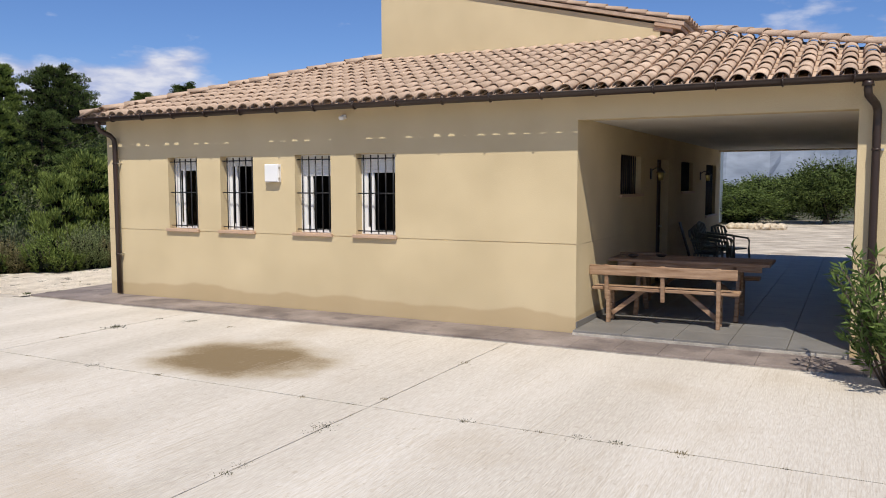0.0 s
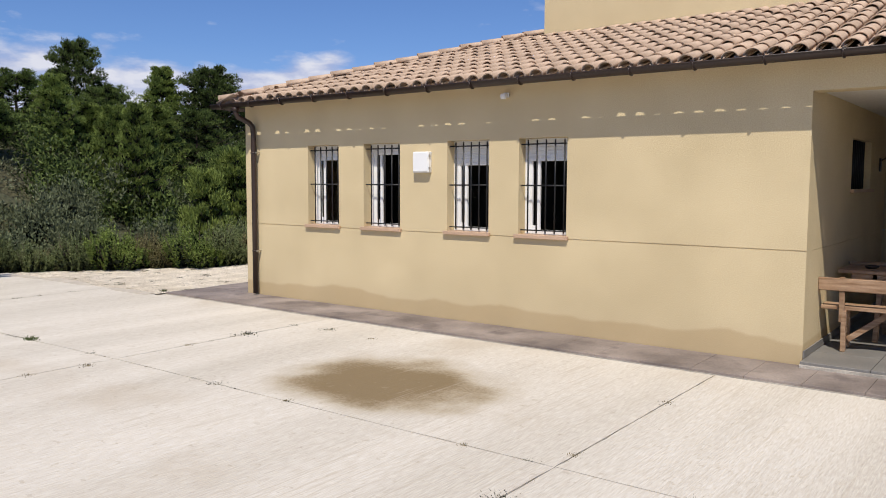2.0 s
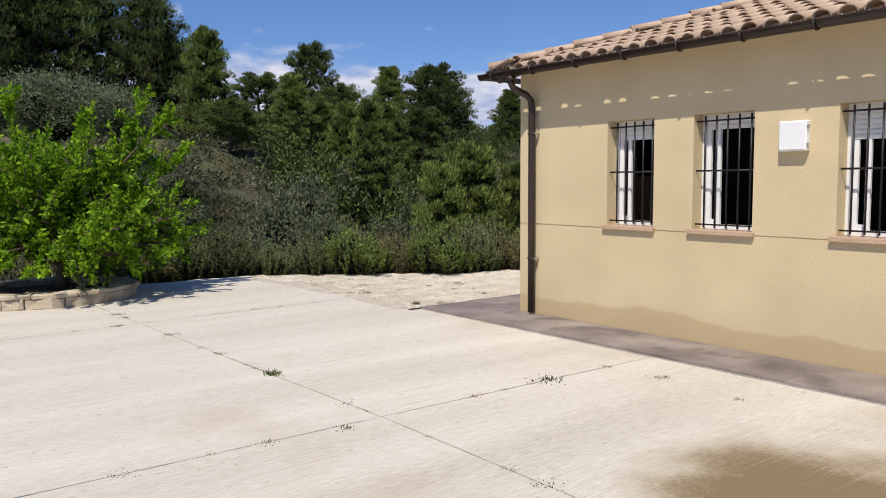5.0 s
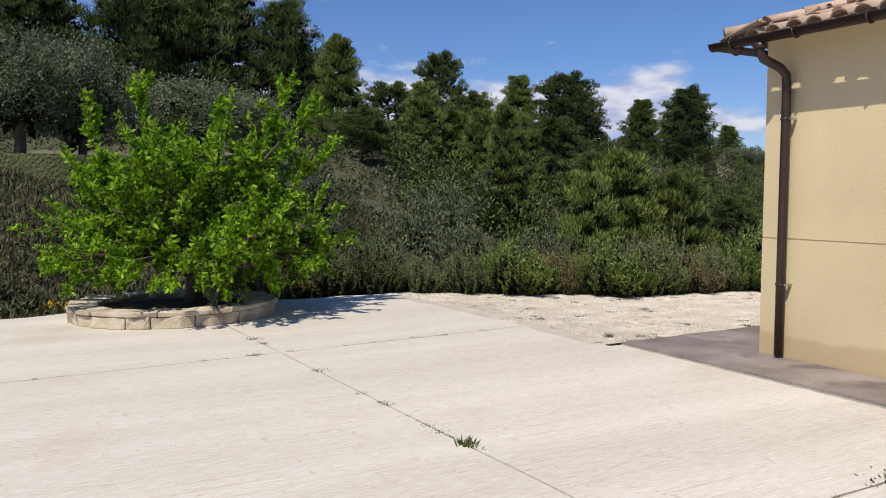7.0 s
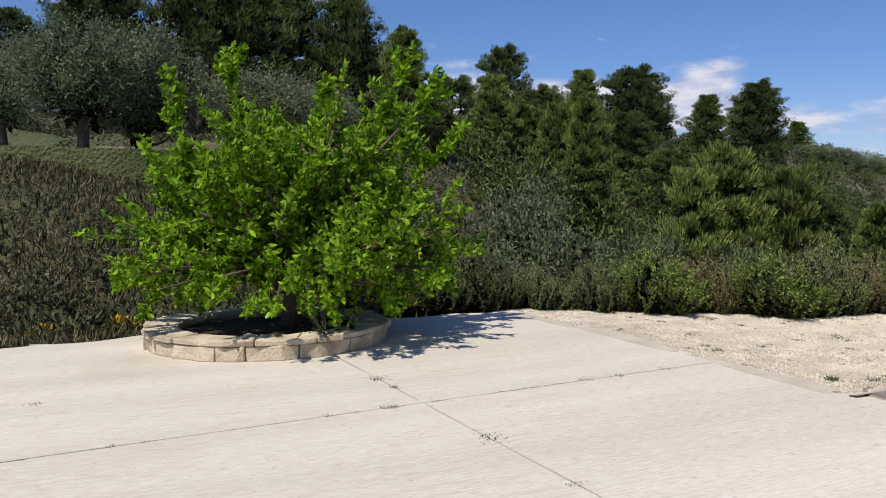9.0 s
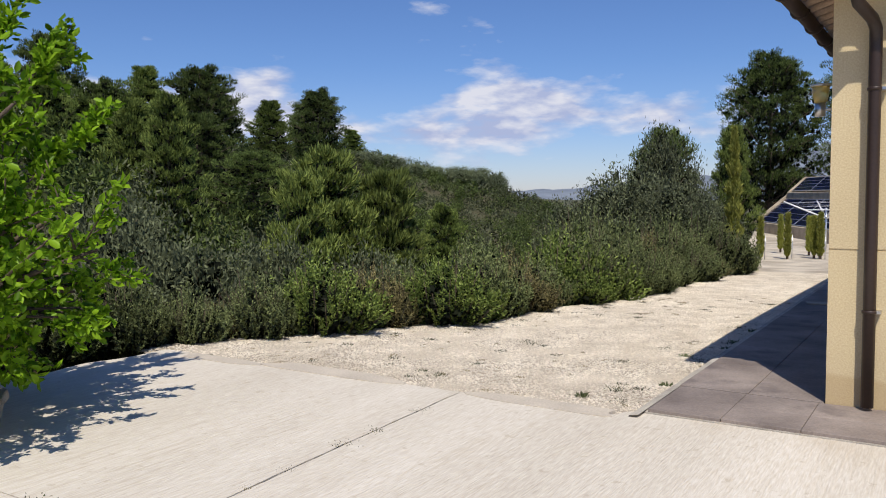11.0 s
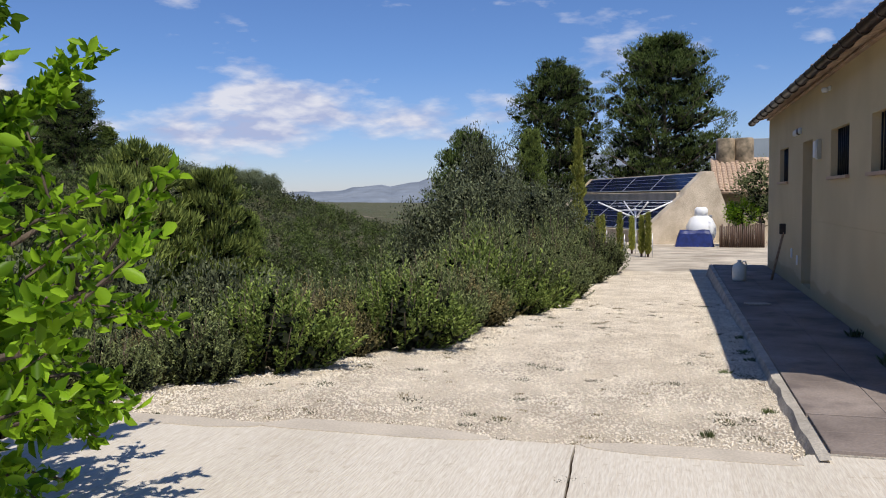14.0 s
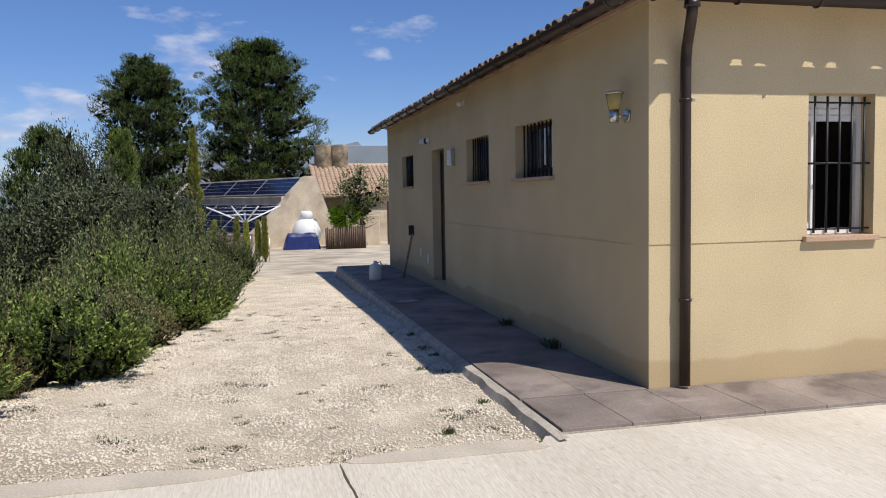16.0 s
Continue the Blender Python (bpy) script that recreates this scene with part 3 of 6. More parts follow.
FRONT_W = ((1.40, 2.03), (2.51, 3.17), (3.96, 4.60), (5.03, 5.68))
WEST_W = ((1.98, 3.12), (4.16, 5.22), (8.93, 10.02))
PORCH_W = ((2.04, 3.29, 1.69, 2.28), (4.45, 5.42, 0.05, 2.28), (6.6, 7.88, 1.69, 2.28), (9.55, 11.0, 1.10, 2.28))
wall_piece("wall_front", "sand-yellow stucco front wall with four barred windows", "x", 0, 8.28, -0.3, 2.96, 0, 0.25, [(a, b, 1.115, 2.28) for a, b in FRONT_W])
wall_piece("wall_west", "sand-yellow stucco side wall in shade", "y", 0.25, 11.7, -0.3, 2.96, 0, 0.25, [(a, b, 1.69, 2.275) for a, b in WEST_W] + [(6.55, 7.40, 0.10, 2.25)])
wall_piece("wall_porch", "sand-yellow stucco wall of the covered passage", "y", 0.25, 11.7, -0.3, 2.96, 8.28, -0.25, [(a, b, c, d) for a, b, c, d in PORCH_W])
wall_piece("wall_back", "sand-yellow stucco back wall", "x", 0.25, 8.03, -0.3, 2.96, 11.7, -0.25, groove=False)
wall_piece("wall_east", "sand-yellow stucco wall beside the covered passage", "x", 11.33, 12.6, -0.3, 2.96, 0, 0.25)
wall_piece("wall_east_inner", "sand-yellow stucco inner wall of the passage", "y", 0.25, 11.7, -0.3, 2.96, 11.33, 0.25, groove=False)
wall_piece("wall_east_side", "sand-yellow stucco end wall", "y", 0.25, 11.7, -0.3, 2.96, 12.6, -0.25, groove=False)
wall_piece("lintel_front", "sand-yellow stucco beam over the passage", "x", 8.28, 11.33, 2.63, 2.96, 0, 0.25, groove=False)
wall_piece("lintel_back", "sand-yellow stucco beam at the back of the passage", "x", 8.28, 11.33, 2.63, 2.96, 11.7, -0.25, groove=False)
tagged(mesh_object("ceiling", boxes(((8.28, 0.25, 2.66), (11.33, 11.45, 2.76))), M_CEIL), "off-white plastered passage ceiling", "ceiling", kind="structure")
tagged(mesh_object("ceiling_rooms", boxes(((0.25, 0.25, 2.62), (8.03, 11.45, 2.70))), M_CEIL), "plain room ceiling", "ceiling", kind="structure")
# floor and an added partition, painted near black so the windows read as shaded
tagged(mesh_object("floor_rooms", boxes(((0.25, 0.25, -0.2), (8.03, 11.45, 0.02))), M_ROOM_SHADE), "room floor coloured near black for the shade indoors", "floor", kind="structure")
tagged(mesh_object("wall_room_partition", boxes(((0.26, 2.6, 0.02), (8.02, 2.72, 2.62))), M_ROOM_SHADE), "added partition coloured near black for the shade indoors", "wall", kind="structure")
# brick course under the tiles
tagged(mesh_object("trim_eave", boxes(((-0.05, -0.05, 2.962), (12.65, 0.10, 2.995)), ((-0.05, 0.102, 2.962), (0.10, 11.75, 2.995)), bevel=0.004), M_TILE), "thin terracotta course along the eaves", "trim", kind="structure")


def front_window(x0, x1, shutter):
    z0, z1, y = 1.135, 2.28, 0.0
    w = thing("window", "white framed sliding window behind black iron bars", "window", ((x0 + x1) / 2, 0, z0), 0, "front windows")
    h = (x1 - x0) / 2
    H = z1 - z0
    part("window_frame", boxes(((-h, 0.15, 0), (-h + 0.045, 0.21, H)), ((h - 0.045, 0.15, 0), (h, 0.21, H)), ((-h + 0.045, 0.15, 0), (h - 0.045, 0.21, 0.05)), ((-h + 0.045, 0.15, H - 0.05), (h - 0.045, 0.21, H)), bevel=0.004), M_WHITE, w, "white window frame")
    # sliding leaf pushed to one side
    a, b = -h + 0.045, -h + 0.20
    part("sash", boxes(((a, 0.165, 0.05), (a + 0.05, 0.20, H - 0.05)), ((b - 0.045, 0.165, 0.05), (b, 0.20, H - 0.05)), ((a + 0.05, 0.165, 0.05), (b - 0.045, 0.20, 0.10)), bevel=0.004), M_WHITE, w, "white sliding sash")
    sh = part("shutter", boxes(((-h + 0.045, 0.175, H - 0.05 - shutter), (h - 0.045, 0.185, H - 0.05))), M_WHITE, w, "white roller shutter partly lowered")
    n = max(2, int(shutter / 0.042))
    for i in range(n):
        zb = H - 0.05 - shutter + i * shutter / n
        part("slat", boxes(((-h + 0.047, 0.160, zb + 0.002), (h - 0.047, 0.175, zb + shutter / n - 0.004)), bevel=0.004), M_WHITE, sh)
    grille = part("grille_frame", tube([(-h - 0.0, 0.055, 0.585), (h, 0.055, 0.585)], 0.009, 8), M_BLACK, w, "black iron cross bar")
    part("cross_bar", tube([(-h, 0.055, 0.05), (h, 0.055, 0.05)], 0.008, 8), M_BLACK, w)
    part("cross_bar", tube([(-h, 0.055, H - 0.07), (h, 0.055, H - 0.07)], 0.008, 8), M_BLACK, w)
    for i in range(5):
        x = -h + 0.10 + i * (2 * h - 0.16) / 4
        part("bar", tube([(x, 0.05, 0.02), (x, 0.05, H - 0.02)], 0.0095, 8), M_BLACK, w, "black iron bar")
    part("window_sill", boxes(((-h - 0.04, -0.045, -0.045), (h + 0.03, -0.001, 0.0)), ((-h + 0.001, -0.001, -0.02), (h - 0.001, 0.15, 0.0)), bevel=0.003), M_SILL, w, "pinkish ceramic sill")
    return w


for (x0, x1), s in zip(FRONT_W, (0.16, 0.10, 0.26, 0.22)):
    front_window(x0, x1, s)


def high_window(place, turn, width, height, curtain, deep=0.16, group="high windows"):
    """A low wide window in a shaded wall; it faces -y before its turn."""
    w = thing("window", "dark high window with black bars" + (" and a pale blind" if curtain else ""), "window", place, turn, group)
    h = width / 2
    part("window_frame", boxes(((-h, deep, 0), (-h + 0.05, deep + 0.05, height)), ((h - 0.05, deep, 0), (h, deep + 0.05, height)), ((-h + 0.05, deep, 0), (h - 0.05, deep + 0.05, 0.05)), ((-h + 0.05, deep, height - 0.05), (h - 0.05, deep + 0.05, height)), bevel=0.004), M_DOOR, w, "dark window frame")
    part("pane", boxes(((-h + 0.05, deep + 0.02, 0.05), (h - 0.05, deep + 0.03, height - 0.05))), M_PANEL, w, "dark glass pane")
    n = max(4, int(width / 0.115))
    for i in range(n):
        x = -h + 0.05 + (i + 0.5) * (2 * h - 0.1) / n
        part("bar", tube([(x, 0.07, 0.0), (x, 0.07, height)], 0.010, 8), M_BLACK, w, "black iron bar")
    if curtain:
        for i in range(4):
            x = -h + 0.35 + i * 0.19
            part("blind", boxes(((x, deep - 0.02, 0.10 + 0.03 * (i % 2)), (x + 0.06, deep - 0.012, height - 0.06)), bevel=0.003), M_WHITE, w, "pale vertical blind")
    part("window_sill", boxes(((-h - 0.05, -0.045, -0.04), (h + 0.05, -0.001, 0.0)), bevel=0.003), M_SILL, w, "pale ceramic sill")
    return w


for (a, b), c in zip(WEST_W, (True, False, False)):
    high_window((0, (a + b) / 2, 1.69), -90, b - a, 0.585, c)
for a, b, c, d in (PORCH_W[0], PORCH_W[2], PORCH_W[3]):
    high_window((8.28, (a + b) / 2, c), 90, b - a, d - c, False, group="passage windows")


def plank_door(place, turn, width, height, deep, label):
    d = thing("door", label, "door", place, turn)
    part("door_frame", boxes(((-width / 2, deep, 0), (-width / 2 + 0.05, deep + 0.07, height)), ((width / 2 - 0.05, deep, 0), (width / 2, deep + 0.07, height)), ((-width / 2 + 0.05, deep, height - 0.05), (width / 2 - 0.05, deep + 0.07, height)), bevel=0.004), M_DOOR, d)
    part("leaf", boxes(((-width / 2 + 0.052, deep + 0.02, 0.01), (width / 2 - 0.052, deep + 0.06, height - 0.052)), bevel=0.004), M_DOOR, d, "dark brown door leaf")
    for z in (0.15, 1.05):
        part("panel", boxes(((-width / 2 + 0.14, deep + 0.005, z), (width / 2 - 0.14, deep + 0.02, z + 0.8)), bevel=0.01), M_DOOR, d)
    part("handle", tube([(width / 2 - 0.1, deep, 1.02), (width / 2 - 0.1, deep - 0.05, 1.02), (width / 2 - 0.22, deep - 0.05, 1.02)], 0.01, 8), M_STEEL, d, "steel door handle")
    return d


plank_door((0, 6.975, 0.10), -90, 0.85, 2.15, 0.14, "dark brown door set deep in the shaded side wall")
plank_door((8.28, 4.935, 0.05), 90, 0.97, 2.23, 0.14, "dark brown door in the covered passage")

# ---- roof ----
SLOPE = 0.325
E0 = -0.27
roof = tagged(new("roof"), "hipped roof of sun-bleached terracotta barrel tiles", "roof", kind="structure")
TH = math.atan(SLOPE)
RIDGE = 3.5


def roof_deck():
    """The sloping underlay below the tiles, thick and closed."""
    bm = bmesh.new()
    x0, x1, y0, y1 = 0.0, 12.6, 0.0, 11.7
    z = 2.995
    k = RIDGE
    lo = [bm.verts.new(p) for p in ((x0, y0, z), (x1, y0, z), (x1, y1, z), (x0, y1, z))]
    hi = [bm.verts.new(p) for p in ((x0 + k, y0 + k, z + SLOPE * k), (x1 - k, y0 + k, z + SLOPE * k), (x1 - k, y1 - k, z + SLOPE * k), (x0 + k, y1 - k, z + SLOPE * k))]
    bm.faces.new(lo[::-1])
    bm.faces.new(hi)
    for i in range(4):
        bm.faces.new((lo[i], lo[(i + 1) % 4], hi[(i + 1) % 4], hi[i]))
    return part("underlay", bm, M_TILE, roof)


roof_deck()


def tile_mesh(name, length, r0, r1, thick, up=True, arc=1.0, seg=7):
    """A tapered half-round tile lying along +y; up: crown up, else a channel."""
    bm = bmesh.new()
    rows = []
    for y, r in ((0, r0), (length, r1)):
        for rad in (r, r - thick):
            row = []
            for i in range(seg + 1):
                a = math.pi * (0.5 - 0.5 * arc) + math.pi * arc * i / seg
                row.append(bm.verts.new((-rad * math.cos(a), y, rad * math.sin(a) * 0.85 if up else -rad * math.sin(a) * 0.6)))
            rows.append(row)
    o0, i0, o1, i1 = rows
    for i in range(seg):
        bm.faces.new((o0[i], o0[i + 1], o1[i + 1], o1[i])).smooth = True
        bm.faces.new((i0[i + 1], i0[i], i1[i], i1[i + 1])).smooth = True
        bm.faces.new((o0[i + 1], o0[i], i0[i], i0[i + 1]))
    for i in (0, seg):
        bm.faces.new((o0[i], i0[i], i1[i], o1[i]))
    bmesh.ops.recalc_face_normals(bm, faces=bm.faces)
    me = bpy.data.meshes.new(name)
    bm.to_mesh(me)
    bm.free()
    me.materials.append(M_TILE)
    return me


PITCH, STEP = 0.215, 0.33
COVER = tile_mesh("tile", 0.43, 0.088, 0.072, 0.013)
PAN = tile_mesh("pan", 0.43, 0.064, 0.064, 0.013, up=False, seg=5)
tile_rng = random.Random(11)


def lay(me, name, m, joined):
    if joined is not None:
        joined.append((me, m))
        return
    ob = new(name, me)
    ob.parent = roof
    ob.matrix_world = m


def slope_tiles(origin, turn, run, limit, first_x=0.0, single=0):
    """Tiles on one roof slope: its eave starts at origin and runs along its own x; limit(x) is how far up a column goes."""
    base = Matrix.Translation(origin) @ pose(0, 0, 0, 0, 0, turn) @ Matrix.Rotation(TH, 4, "X")
    rest, made = [], 0
    cols = int(run / PITCH)
    for c in range(cols + 1):
        x = first_x + c * PITCH
        reach = limit(x) / math.cos(TH)
        rows = int(reach / STEP + 0.5)
        for r in range(max(rows, 1)):
            j = [tile_rng.uniform(-1, 1) for _ in range(4)]
            m = base @ Matrix.Translation((x + 0.006 * j[0], r * STEP + 0.014 * j[1], 0.052 + 0.006 * j[2])) @ Matrix.Rotation(0.035 * j[3], 4, "Z") @ Matrix.Rotation(-0.045, 4, "X")
            if made < single:
                lay(COVER, "tile", m, None)
                made += 1
            else:
                lay(COVER, "tile", m, rest)
            if r < 1 or x < 20:
                lay(PAN, "pan", base @ Matrix.Translation((x + PITCH / 2, r * STEP + 0.012, 0.06)) @ Matrix.Rotation(-0.03, 4, "X"), rest)
    return rest


def joined_tiles(name, items, label):
    vs, fs, k = [], [], 0
    for me, m in items:
        co = np.empty(len(me.vertices) * 3, np.float32)
        me.vertices.foreach_get("co", co)
        co = co.reshape(-1, 3)
        mm = np.array(m)
        vs.append(co @ mm[:3, :3].T + mm[:3, 3])
        fs += [tuple(k + i for i in p.vertices) for p in me.polygons]
        k += len(co)
    me = bpy.data.meshes.new(name)
    me.from_pydata(np.concatenate(vs).tolist(), [], fs)
    me.polygons.foreach_set("use_smooth", [True] * len(me.polygons))
    me.materials.append(M_TILE)
    ob = new(name, me)
    ob.parent = roof
    return tagged(ob, label, kind="stuff")


W_ALL, D_ALL = 12.6 - 2 * E0, 11.7 - 2 * E0
front_rest = slope_tiles((E0, E0, 2.915), 0, W_ALL, lambda x: min(3.55, x, W_ALL - x), 0.10, 300)
joined_tiles("front_tiles", front_rest, "rows of terracotta channel and cover tiles")
west_rest = slope_tiles((E0, 11.7 - E0, 2.915), -90, D_ALL, lambda x: min(3.55, x, D_ALL - x), 0.10)
east_rest = slope_tiles((12.6 - E0, E0, 2.915), 90, D_ALL, lambda x: min(1.2, x, D_ALL - x), 0.10)
joined_tiles("side_tiles", west_rest + east_rest, "rows of terracotta tiles on the side slopes")
# hip caps
HIP = tile_mesh("hip_tile", 0.44, 0.105, 0.09, 0.015)
for start, turn in (((E0, E0), -45), ((12.6 - E0, E0), 45)):
    hb = Matrix.Translation((start[0], start[1], 2.975)) @ pose(0, 0, 0, 0, 0, turn) @ Matrix.Rotation(math.atan(SLOPE / math.sqrt(2)), 4, "X")
    for i in range(15):
        lay(HIP, "hip_tile", hb @ Matrix.Translation((0, i * 0.355, 0.03 + 0.008 * (i % 2))) @ Matrix.Rotation(-0.04, 4, "X"), None)

# upper storey behind the front slope
TX0, TX1, TY0, TY1 = 3.51, 8.55, 3.2, 8.6


def tower():
    bm = bmesh.new()
    zl, zr = 5.50, 4.30
    pts = [(TX0, 3.0), (TX1, 3.0), (TX1, zr), (TX0, zl)]
    f = [bm.verts.new((x, TY0, z)) for x, z in pts]
    b = [bm.verts.new((x, TY1, z)) for x, z in pts]
    bm.faces.new(f)
    bm.faces.new(b[::-1])
    for i in range(4):
        bm.faces.new((f[i], b[i], b[(i + 1) % 4], f[(i + 1) % 4]))
    bmesh.ops.recalc_face_normals(bm, faces=bm.faces)
    tagged(mesh_object("wall_upper", bm, M_WALL), "sand-yellow stucco upper storey", "wall", kind="structure")


tower()
roof_upper = tagged(new("roof_upper"), "lean-to terracotta tile roof of the upper storey", "roof", kind="structure")
UA = math.atan((5.50 - 4.30) / (TX1 - TX0))
ub = Matrix.Translation((TX1 + 0.42, TY0 - 0.06, 4.245)) @ pose(0, 0, 0, 0, 0, 90) @ Matrix.Rotation(UA, 4, "X")
deck = bmesh.new()
add_box(deck, (0, 0.05, -0.01), (TY1 - TY0 + 0.1, 5.7, 0.045), ub)
part("deck", deck, M_TILE, roof_upper)
cor = bmesh.new()
add_box(cor, (0.01, 0.08, -0.075), (TY1 - TY0, 0.5, -0.012), ub, 0.004)
add_box(cor, (0.05, 0.2, -0.14), (TY1 - TY0, 0.5, -0.077), ub, 0.004)
part("cornice", cor, M_SILL, roof_upper, "stepped terracotta cornice")
for c in range(25):
    for r in range(17 if c < 2 else 3):
        ob = new("tile", COVER)
        ob.parent = roof_upper
        ob.matrix_world = ub @ Matrix.Translation((0.07 + c * PITCH, r * STEP, 0.075)) @ Matrix.Rotation(-0.045, 4, "X")

# ---- gutters and downpipes ----
def gutter(name, length, m, hangers):
    """An open half-round channel along x with hangers, hung below the tiles."""
    g = thing(name, "dark brown half-round metal rain gutter under the eaves", "gutter")
    g.matrix_world = m
    bm = bmesh.new()
    rows = []
    for rad in (0.060, 0.054):
        for x in (0, length):
            rows.append([bm.verts.new((x, -rad * math.cos(a), -rad * math.sin(a))) for a in np.linspace(0, math.pi, 11)])
    for i in range(10):
        bm.faces.new((rows[0][i], rows[0][i + 1], rows[1][i + 1], rows[1][i])).smooth = True
        bm.faces.new((rows[2][i + 1], rows[2][i], rows[3][i], rows[3][i + 1])).smooth = True
    for a, b in ((0, 2), (1, 3)):
        for i in range(10):
            bm.faces.new((rows[a][i], rows[a][i + 1], rows[b][i + 1], rows[b][i]))
        c = bm.verts.new((0 if a == 0 else length, 0, 0))
        for i in range(10):
            bm.faces.new((rows[b][i], rows[b][i + 1], c))
    bmesh.ops.recalc_face_normals(bm, faces=bm.faces)
    part("channel", bm, M_BROWN, g)
    part("rim", tube([(0, -0.060, 0.003), (length, -0.060, 0.003)], 0.008, 6), M_BROWN, g)
    for i in range(hangers):
        x = 0.25 + i * (length - 0.5) / (hangers - 1)
        h = bmesh.new()
        pts = [(x, -0.066 * math.cos(a), -0.066 * math.sin(a)) for a in np.linspace(0, math.pi, 9)]
        tube(pts, 0.011, 5, h)
        tube([(x, -0.068, 0.0), (x, -0.02, 0.045), (x, 0.05, 0.055)], 0.008, 5, h)
        part("hanger", h, M_BROWN, g)
    return g


gutter("gutter", 13.25, pose(-0.38, -0.322, 2.935), 20)
gutter("gutter", 12.3, pose(-0.322, 12.0, 2.935, 0, 0, -90), 18)


def downpipe(x):
    d = thing("downpipe", "dark brown metal downpipe on the corner of the stucco wall", "downpipe", (x, 0, 0))
    pts = [(-0.10, -0.322, 2.90), (-0.10, -0.322, 2.80), (-0.09, -0.29, 2.74), (-0.02, -0.14, 2.66), (0, -0.085, 2.60), (0, -0.07, 2.50), (0, -0.07, 1.2), (0, -0.07, 0.015)]
    part("pipe", tube(pts, 0.041, 16), M_BROWN, d)
    part("outlet", lathe([(0.06, 2.83), (0.052, 2.88)], 16, Matrix.Translation((-0.10, -0.322, 0))), M_BROWN, d)
    for z in (0.68, 2.20):
        part("bracket", lathe([(0.044, z - 0.012), (0.049, z - 0.008), (0.049, z + 0.008), (0.044, z + 0.012)], 16, Matrix.Translation((0, -0.07, 0))), M_BROWN, d)
        part("clip", boxes(((0.04, -0.085, z - 0.01), (0.07, 0.0, z + 0.01))), M_STEEL, d, "steel wall clip")
    return d


downpipe(0.27)
downpipe(11.50)

# ---- paving round the house ----
apron = tagged(new("pavement_apron"), "grey-brown paving strip along the house", "pavement", kind="structure")
part("bed", boxes(((-1.06, -0.80, -0.3), (12.6, -0.001, -0.032)), ((-1.06, 0.0, -0.3), (-0.001, 12.2, -0.032)), ((-0.001, 11.71, -0.3), (8.25, 12.2, -0.032))), M_CURB, apron, "mortar bed")
pave_rng = random.Random(4)


def slab_mesh(name, w, d, h, mat):
    bm = boxes(((-w / 2, -d / 2, -h), (w / 2, d / 2, 0)), bevel=0.003)
    me = bpy.data.meshes.new(name)
    bm.to_mesh(me)
    bm.free()
    me.materials.append(mat)
    return me


SLAB = slab_mesh("slab", 0.4965, 0.391, 0.035, M_PAVE)
for i in range(27):
    for j in range(2):
        ob = new("slab", SLAB)
        ob.parent = apron
        ob.location = (-0.79 + i * 0.5, -0.60 + j * 0.394, -0.008 + pave_rng.uniform(-0.001, 0.001))
SLAB_W = slab_mesh("slab", 0.5165, 0.4965, 0.035, M_PAVE)
for i in range(24):
    for j in range(2):
        ob = new("slab", SLAB_W)
        ob.parent = apron
        ob.location = (-0.79 + j * 0.52, 0.26 + i * 0.5, -0.006 + pave_rng.uniform(-0.001, 0.001))


def kerb():
    bm = bmesh.new()
    n = 60
    rows = []
    for i in range(n + 1):
        y = -0.95 + i * 13.1 / n
        w = 0.012 * math.sin(i * 1.7) + 0.010 * math.sin(i * 4.1)
        rows.append([bm.verts.new(p) for p in ((-1.055, y, -0.02), (-1.12 + w * 0.5, y, -0.03 + w * 0.3), (-1.17 + w, y, -0.16), (-1.17 + w, y, -0.35), (-1.05, y, -0.35))])
    for p, q in zip(rows, rows[1:]):
        for k in range(4):
            bm.faces.new((p[k], q[k], q[k + 1], p[k + 1]))
    bmesh.ops.recalc_face_normals(bm, faces=bm.faces)
    part("kerb", bm, M_CURB, apron, "rough mortar kerb")


kerb()
porch = tagged(new("floor_porch"), "grey tiled floor of the covered passage", "floor", kind="structure")
part("bed", boxes(((8.281, -0.14, -0.3), (11.33, 12.0, 0.025)), bevel=0.004), M_CURB, porch, "mortar step edge")
PT = slab_mesh("tile", 0.603, 0.603, 0.03, M_PORCH)
for i in range(5):
    for j in range(20):
        ob = new("tile", PT)
        ob.parent = porch
        ob.location = (8.59 + i * 0.609, 0.165 + j * 0.609, 0.052)
tagged(mesh_object("baseboard", boxes(((8.281, 0.0, 0.055), (8.295, 4.44, 0.13)), ((8.281, 5.43, 0.055), (8.295, 11.7, 0.13)), bevel=0.002), M_PORCH), "grey tile skirting in the passage", "baseboard", kind="structure")

# ---- fittings on the walls ----
mb = thing("meter_box", "white plastic meter box on the stucco wall", "meter box", (3.58, 0, 1.88))
part("body", boxes(((-0.13, -0.075, 0), (0.13, 0.0, 0.27)), bevel=0.008), M_WHITE, mb)
part("lid", boxes(((-0.12, -0.085, 0.012), (0.12, -0.075, 0.258)), bevel=0.005), M_WHITE, mb, "white lid")
for hz in (0.04, 0.2):
    part("hinge", boxes(((0.13, -0.07, hz), (0.14, -0.04, hz + 0.03))), M_STEEL, mb)


def sensor(place, turn):
    s = thing("motion_detector", "small white movement detector below the eaves", "sensor", place, turn, "detectors")
    part("base", boxes(((-0.04, -0.03, -0.03), (0.04, 0.0, 0.03)), bevel=0.008), M_WHITE, s)
    part("head", lathe([(0.03, -0.06), (0.045, -0.03), (0.035, 0.0)], 14, Matrix.Translation((0, -0.07, 0.01))), M_WHITE, s)


sensor((4.85, 0, 2.80), 0)
sensor((0, 5.3, 2.80), -90)


